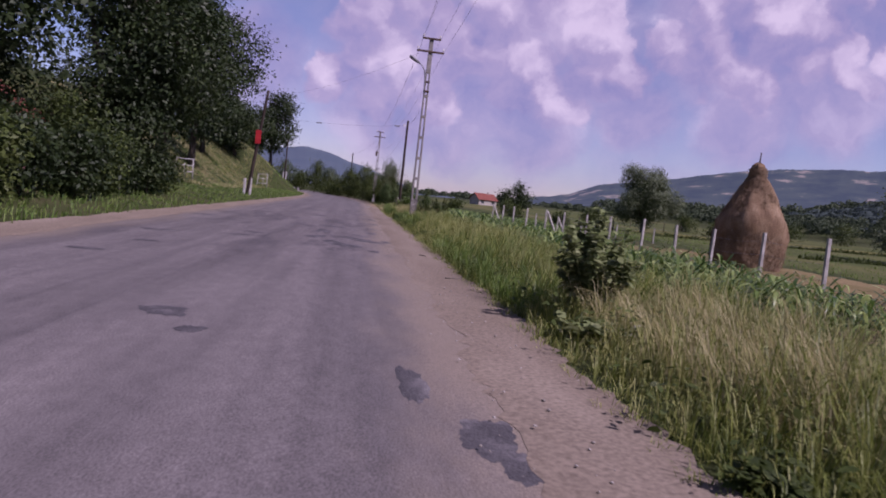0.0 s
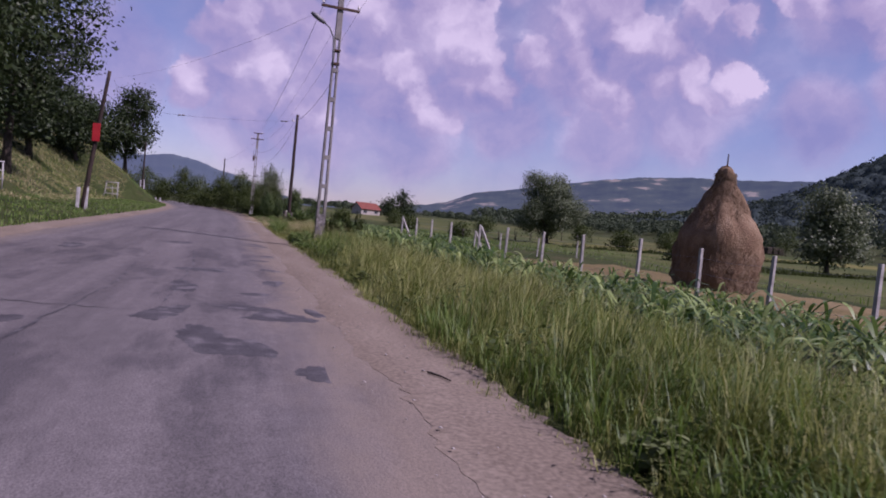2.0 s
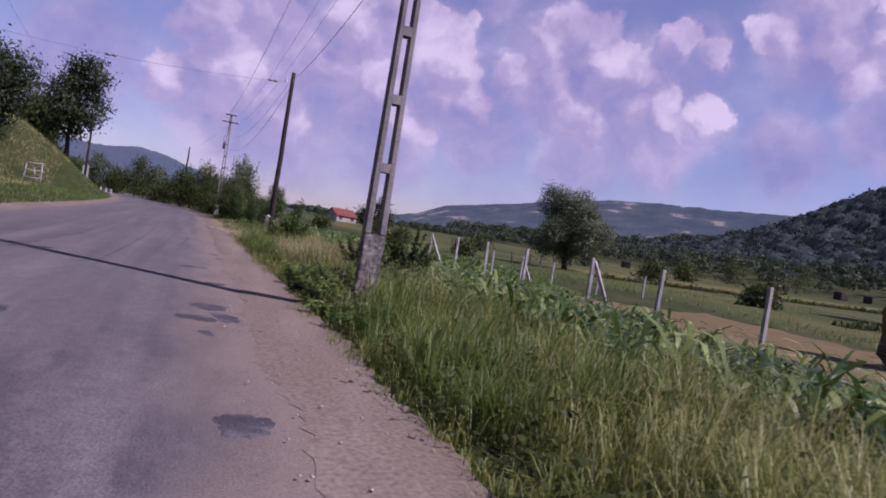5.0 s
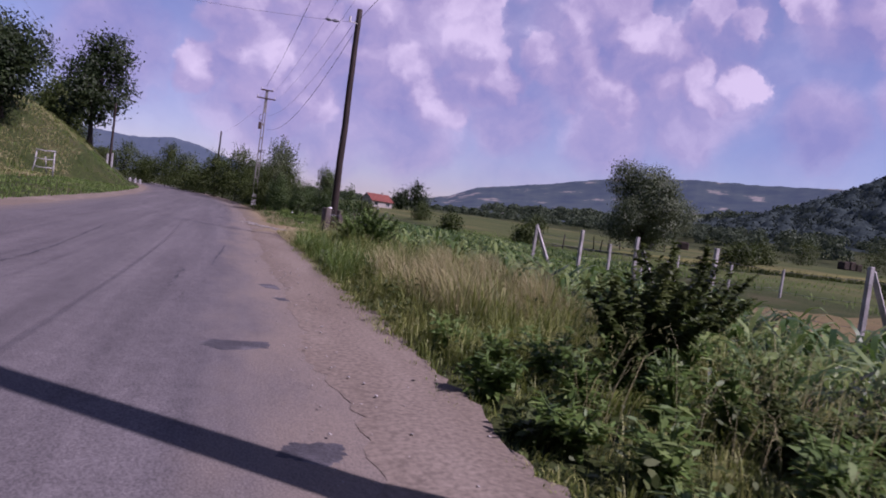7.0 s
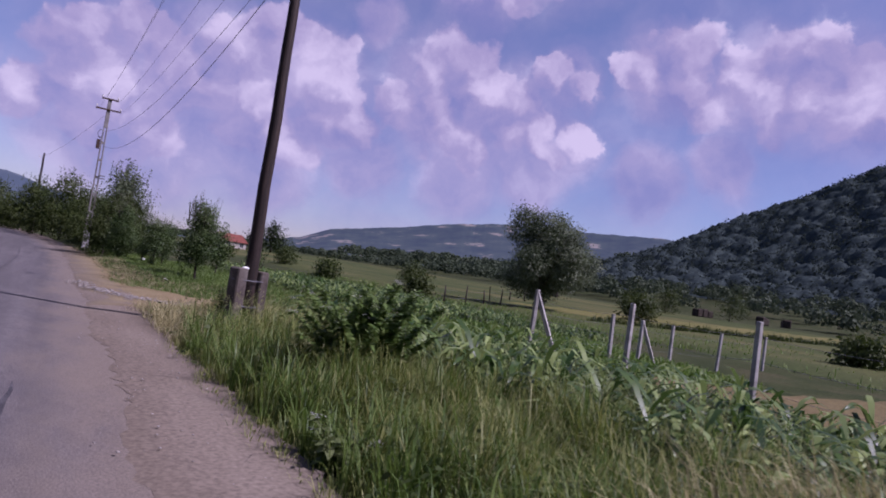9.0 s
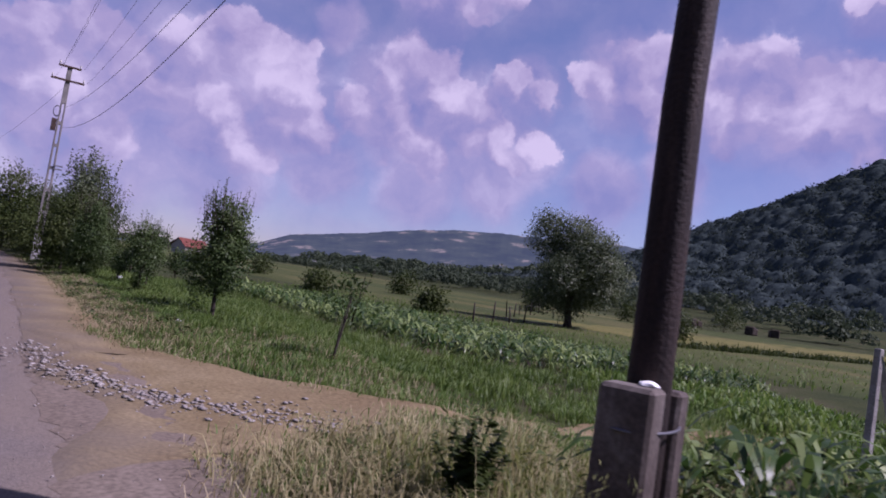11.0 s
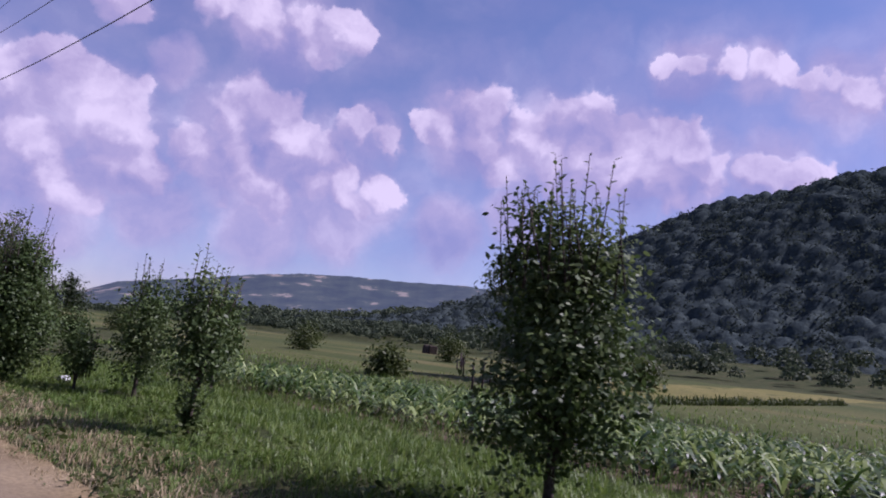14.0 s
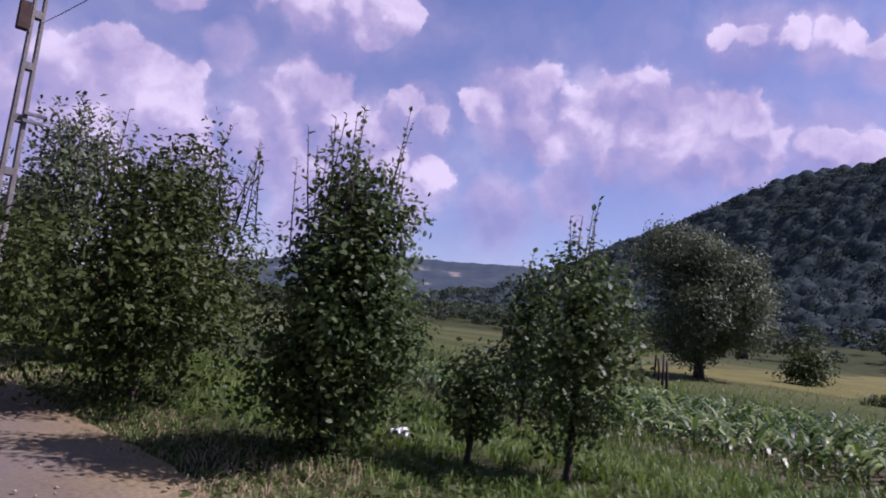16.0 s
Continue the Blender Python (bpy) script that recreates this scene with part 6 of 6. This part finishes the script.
def seed_heads(seed, xy, height):
    """Feathery seed heads nodding over the grass, a few slim glumes to every stalk."""
    rng = rng_of(seed)
    xy = np.repeat(xy, 5, 0) + rng.randn(len(xy) * 5, 2) * 0.025
    n = len(xy)
    z = land(xy[:, 0], xy[:, 1]) + height * (0.75 + 0.5 * np.repeat(rng.rand(n // 5), 5)) + rng.randn(n) * 0.035
    ax = unit(np.stack([0.35 + 0.4 * rng.randn(n), 0.4 * rng.randn(n), 0.6 + 0.4 * rng.rand(n)], 1))
    return leaf_mesh("seed_heads", np.column_stack([xy, z]), ax, unit(rng.randn(n, 3)), 0.03 + 0.03 * rng.rand(n), 0.006, True)


stuff("seed_heads", seed_heads(91, clumpy(3, scatter(92, 9000, R + 0.6, R + 4.2, 0, 54), 0.6, 0.05), 0.60), M["seed"], "pale feathery seed heads above the verge grass", "grass")


def ground_leaves(seed, n, x0, x1, y0, y1, hmax, size):
    """Low broad-leaved herbs among the grass, as scattered leaves in clumps."""
    rng = rng_of(seed)
    c = scatter(seed + 1, n // 28, x0, x1, y0, y1)
    xy = np.repeat(c, 28, 0) + rng.randn(len(c) * 28, 2) * 0.13
    m = len(xy)
    big = np.repeat(0.5 + rng.rand(len(c)), 28)
    z = land(xy[:, 0], xy[:, 1]) + hmax * big * rng.rand(m)
    a = rng.rand(m) * 6.283
    ax = unit(np.stack([np.cos(a), np.sin(a), 0.2 + 0.4 * rng.randn(m)], 1))
    nr = unit(np.array([0, 0, 1.0]) + rng.randn(m, 3) * 0.4)
    L = size * (0.5 + rng.rand(m)) * big
    return leaf_mesh("verge_herbs", np.column_stack([xy, z]), ax, nr, L, L * 0.55)


stuff("verge_herbs", ground_leaves(81, 20000, R + 0.25, R + 3.6, 0, 55, 0.34, 0.05), M["leaf_bush"], "leafy green herbs among the roadside grass", "weeds")
stuff("verge_herbs", ground_leaves(83, 7000, R + 0.1, R + 3.0, 61, 92, 0.12, 0.05), M["leaf_bush"], "low leafy herbs in the short grass", "weeds")
stuff("verge_grass", blades("verge_grass", np.vstack([scatter(56, 9000, R + 0.5, R + 3.4, 28, 33.2), scatter(156, 17000, R + 0.3, R + 4.2, 43, 52), scatter(256, 9000, R + 0.3, R + 3.4, 8, 18)]), 0.55, 0.0095, 957, bend=0.6, tuft=12), M["green"], "fresh green grass round the concrete pole", "grass")
stuff("dry_grass", blades("dry_grass", np.vstack([scatter(262, 1300, R + 0.9, R + 3.2, 39.0, 42.6), scatter(362, 1100, R + 1.2, R + 4.2, 42.4, 47.5)]), 0.66, 0.007, 263, bend=0.45, wind=(-0.2, 0.1)), M["seed"], "pale ripening grass on the verge", "grass")
stuff("dry_grass", blades("dry_grass", np.vstack([scatter(62, 7500, R + 0.9, R + 3.2, 39.2, 43.6), scatter(162, 2600, R + 0.9, R + 2.6, 3.5, 7.8)]), 0.74, 0.008, 63, bend=0.35, wind=(-0.25, 0.1)), M["dry"], "patch of straw-coloured dry grass on the verge", "grass")
stuff("dry_grass", blades("dry_grass", np.vstack([scatter(64, 2500, R + 0.1, R + 1.9, 51.5, 56.0), scatter(65, 7000, R + 0.2, R + 1.5, 60, 76), scatter(165, 11000, R + 0.15, R + 1.2, 61, 92)]), 0.12, 0.008, 66, bend=0.9), M["rust_grass"], "withered straw-brown grass at the foot of the pole", "grass")
stuff("dry_grass", blades("dry_grass", off_track(scatter(266, 8000, R + 0.1, R + 3.6, 51.0, 56.2)), 0.34, 0.008, 267, bend=0.8), M["dry"], "straw-coloured tufts before the wooden pole", "grass")
stuff("verge_grass", blades("verge_grass", scatter(268, 7000, R + 1.2, R + 4.6, 51.0, 55.2), 0.36, 0.008, 269, bend=0.6), M["grass"], "uncut grass round the wooden pole", "grass")
stuff("bank_grass", blades("bank_grass", scatter(67, 24000, -14.5, -4.2, 8, 105), 0.22, 0.022, 68, bend=0.6), M["lawn"], "short grass on the bank across the road", "grass")
stuff("bank_grass", blades("bank_grass", scatter(69, 9000, -24, -9, 70, 130), 0.32, 0.035, 70, bend=0.7), M["grass"], "yellowing long grass on the steep bank", "grass")
stuff("bank_grass", blades("bank_grass", clumpy(7, scatter(169, 26000, -20, -8.5, 50, 104), 0.35, -0.35), 0.24, 0.028, 170, bend=0.8), M["dry"], "dry tussocks on the upper bank", "grass")
stuff("meadow_grass", blades("meadow_grass", np.vstack([scatter(71, 6000, 31.5, 58, 16, 90), scatter(72, 9000, 14, 22, 54, 62), scatter(73, 6000, 22, 42, 66, 120)]), 0.35, 0.05, 74, bend=0.5), M["lawn"], "meadow grass beyond the maize", "grass")
stuff("grass_line", blades("grass_line", np.vstack([scatter(77, 5000, 40, 82, 80.4, 81.8), scatter(78, 4000, 42, 80, 54.5, 56)]), 0.7, 0.07, 79, bend=0.5), M["leaf_bush"], "dark long grass in two lines across the meadow", "grass")
stuff("verge_grass", blades("verge_grass", np.vstack([scatter(86, 14000, R + 5.2, R + 9.0, 61.5, 87)]), 0.29, 0.012, 87, bend=0.6), M["green"], "lush grass growing among the first maize rows", "grass")
stuff("field_weeds", blades("field_weeds", scatter(75, 9000, R + 3.3, R + 11.3, 10, 56), 0.3, 0.018, 76, bend=0.6), M["green"], "low green weeds between the maize rows", "weeds")


def herb(name, loc, label, h, r, leaves, size, mat, seed, aspect=0.75, stems=14, flowers=0):
    """A broad-leaved weed: stems from one root, leaves spread outwards, the largest below."""
    x, y = loc
    t = thing(name, (x, y, lz(x, y) - 0.02), label, "weed", "roadside weeds")
    rng = rng_of(seed)
    tips = []
    for k in range(stems):
        bm = bmesh.new()
        a, q = rng.rand() * 6.28, math.sqrt(rng.rand()) * r * 0.8
        tip = (math.cos(a) * q, math.sin(a) * q, h * (0.55 + 0.45 * rng.rand()) * (1 - 0.3 * q / r))
        tips.append(tip)
        tube(bm, [(math.cos(a) * 0.05, math.sin(a) * 0.05, -0.05), (tip[0] * 0.45, tip[1] * 0.45, tip[2] * 0.55), tip], [0.012, 0.009, 0.004], 5)
        part("stem", bm, mat, t)
    tp = np.array(tips)
    k = rng.randint(0, stems, leaves)
    f = 0.15 + 0.85 * rng.rand(leaves)
    p = tp[k] * np.column_stack([f, f, f ** 0.8])
    a = rng.rand(leaves) * 6.28
    ax = unit(np.stack([np.cos(a), np.sin(a), 0.15 + 0.3 * rng.randn(leaves)], 1))
    nr = unit(np.array([0, 0, 1.0]) + rng.randn(leaves, 3) * 0.35)
    L = size * (1.25 - 0.75 * f) * (0.6 + 0.7 * rng.rand(leaves))
    part("foliage", leaf_mesh("foliage", p, ax, nr, L, L * aspect), mat, t)
    if flowers:
        pf = tp[rng.randint(0, max(3, stems // 3), flowers)] + rng.randn(flowers, 3) * np.array([0.03, 0.03, 0.01])
        a = rng.rand(flowers) * 6.28
        part("blossom", leaf_mesh("blossom", pf, unit(np.stack([np.cos(a), np.sin(a), 0.1 + 0 * a], 1)), np.tile([0.0, 0.0, 1.0], (flowers, 1)), 0.022, 0.02), M["flower"], t, "white umbel blossom")


herb("burdock", (2.98, 7.6), "tall leafy burdock bush growing in the verge", 1.65, 0.72, 3000, 0.17, M["leaf_burdock"], 1101, stems=34)
herb("burdock", (2.7, 6.6), "low broad-leaved burdock at the edge of the shoulder", 0.4, 0.5, 160, 0.24, M["leaf_burdock"], 1103)
herb("elder_bush", (3.75, 37.0), "dark leafy elder bush growing in the verge", 1.65, 0.9, 4600, 0.12, M["leaf_bush"], 1105, 0.55, 26)
herb("elder_bush", (4.9, 38.0), "dark leafy elder bush growing in the verge", 1.75, 0.95, 4600, 0.12, M["leaf_bush"], 1106, 0.55, 26)
herb("elder_bush", (3.6, 48.3), "leafy bush with white umbels before the wooden pole", 1.5, 1.1, 9500, 0.13, M["leaf_weed"], 1107, 0.5, 54, 500)
herb("nettle", (3.9, 35.4), "leafy nettles growing beside the concrete pole", 0.6, 0.8, 1300, 0.11, M["leaf_bush"], 1111, 0.5, 26)
herb("nettle", (4.12, 70.9), "leafy shoots at the foot of a young pear tree", 0.75, 0.3, 420, 0.09, M["leaf_pear"], 1117, 0.55, 12)
herb("nettle", (3.4, 54.2), "leafy climber at the foot of the wooden pole", 0.85, 0.35, 500, 0.10, M["leaf_bush"], 1113, 0.7, 14)
WEEDS = [(2.75, 35.2, 0.6), (3.3, 35.9, 0.8), (2.9, 36.4, 0.65), (3.9, 36.0, 0.85), (4.4, 35.2, 0.7), (4.7, 36.4, 0.9), (3.6, 34.9, 0.6), (5.1, 37.0, 0.8), (2.75, 37.6, 0.5), (3.2, 32.4, 0.45), (3.9, 31.6, 0.5),
         (2.35, 34.4, 0.45), (2.5, 35.8, 0.5), (2.4, 36.9, 0.5), (3.3, 34.6, 0.6), (4.1, 34.3, 0.7), (4.9, 34.6, 0.8), (3.5, 36.9, 0.8), (3.1, 37.3, 0.6), (4.4, 37.2, 0.9), (2.3, 33.3, 0.35), (2.45, 32.2, 0.4), (3.6, 33.0, 0.45), (2.6, 38.4, 0.5)]
for i, (x, y, h) in enumerate(WEEDS):
    herb("leafy_weed", (x, y), "bright green long-leaved weed crowding the verge", h, 0.36, 260, 0.16, M["leaf_weed"], 1150 + i, 0.32, 13)
for i in range(16):
    y = 3 + i * 3.3
    herb("dock_weed", (2.35 + 0.9 * ((i * 37) % 10) / 10, y), "low broad-leaved weed in the verge grass", 0.3 + 0.15 * ((i * 13) % 5) / 5, 0.35, 120, 0.16, M["leaf_burdock"] if i % 2 else M["leaf_bush"], 1200 + i, 0.5, 9, 60 if i % 4 == 1 else 0)

# ---------------------------------------------------------------- marker stones at the bend
for x, y in ((-11.0, 131.0), (-12.2, 136.0), (-13.6, 141.5)):
    bm = bmesh.new()
    box(bm, -0.16, -0.16, -0.2, 0.16, 0.16, 0.62, 0.06)
    for v in bm.verts:
        v.co.xy *= 1.0 - 0.25 * max(0.0, v.co.z)
    ms = part("marker_stone", bm, M["whitewash"])
    ms.location = (x, y, lz(x, y))
    tagged(ms, "whitewashed marker stone at the edge of the road", "marker stone", "marker stones")

# ---------------------------------------------------------------- litter
def crumple(name, loc, size, mat, label, category, seed, flat=0.5):
    bm = bmesh.new()
    bmesh.ops.create_icosphere(bm, subdivisions=3, radius=1.0)
    off = Vector((seed * 3.1, seed * 1.7, 0))
    for v in bm.verts:
        q = 1 + 0.35 * noise.noise(v.co * 1.6 + off) + 0.18 * noise.noise(v.co * 4.3 + off)
        v.co = Vector((v.co.x * size * 1.3, v.co.y * size, (v.co.z * flat + flat * 0.8) * size)) * q
    t = part(name, bm, mat)
    t.location = (*loc, lz(*loc) + 0.02)
    return tagged(t, label, category, "litter")


crumple("plastic_bag", (4.4, 76.25), 0.085, M["plastic"], "crumpled white plastic bag lying in the grass", "bag", 1, 0.75)
crumple("paper_scrap", (3.75, 64.0), 0.05, M["paper"], "small scrap of white paper on the verge", "litter", 2)
crumple("paper_scrap", (2.55, 7.0), 0.06, M["paper"], "small scrap of pale paper at the shoulder's edge", "litter", 3)
for x, y, l, a, wood, tint in ((1.72, 15.1, 0.33, -1.17, "bark", "dark dry"), (1.85, 11.19, 0.29, 0.43, "grey_wood", "pale bare"), (1.6, 58.3, 0.4, 0.2, "bark", "dark dry")):
    bm = bmesh.new()
    tube(bm, [(-l / 2, 0, 0.012), (0, 0.012, 0.015), (l / 2, -0.006, 0.012)], [0.011, 0.009, 0.006], 6)
    s = part("twig", bm, M[wood])
    s.matrix_world = pose(x, y, 0.035, 0, 0, math.degrees(a))
    tagged(s, tint + " twig lying on the dusty shoulder", "twig", "litter")
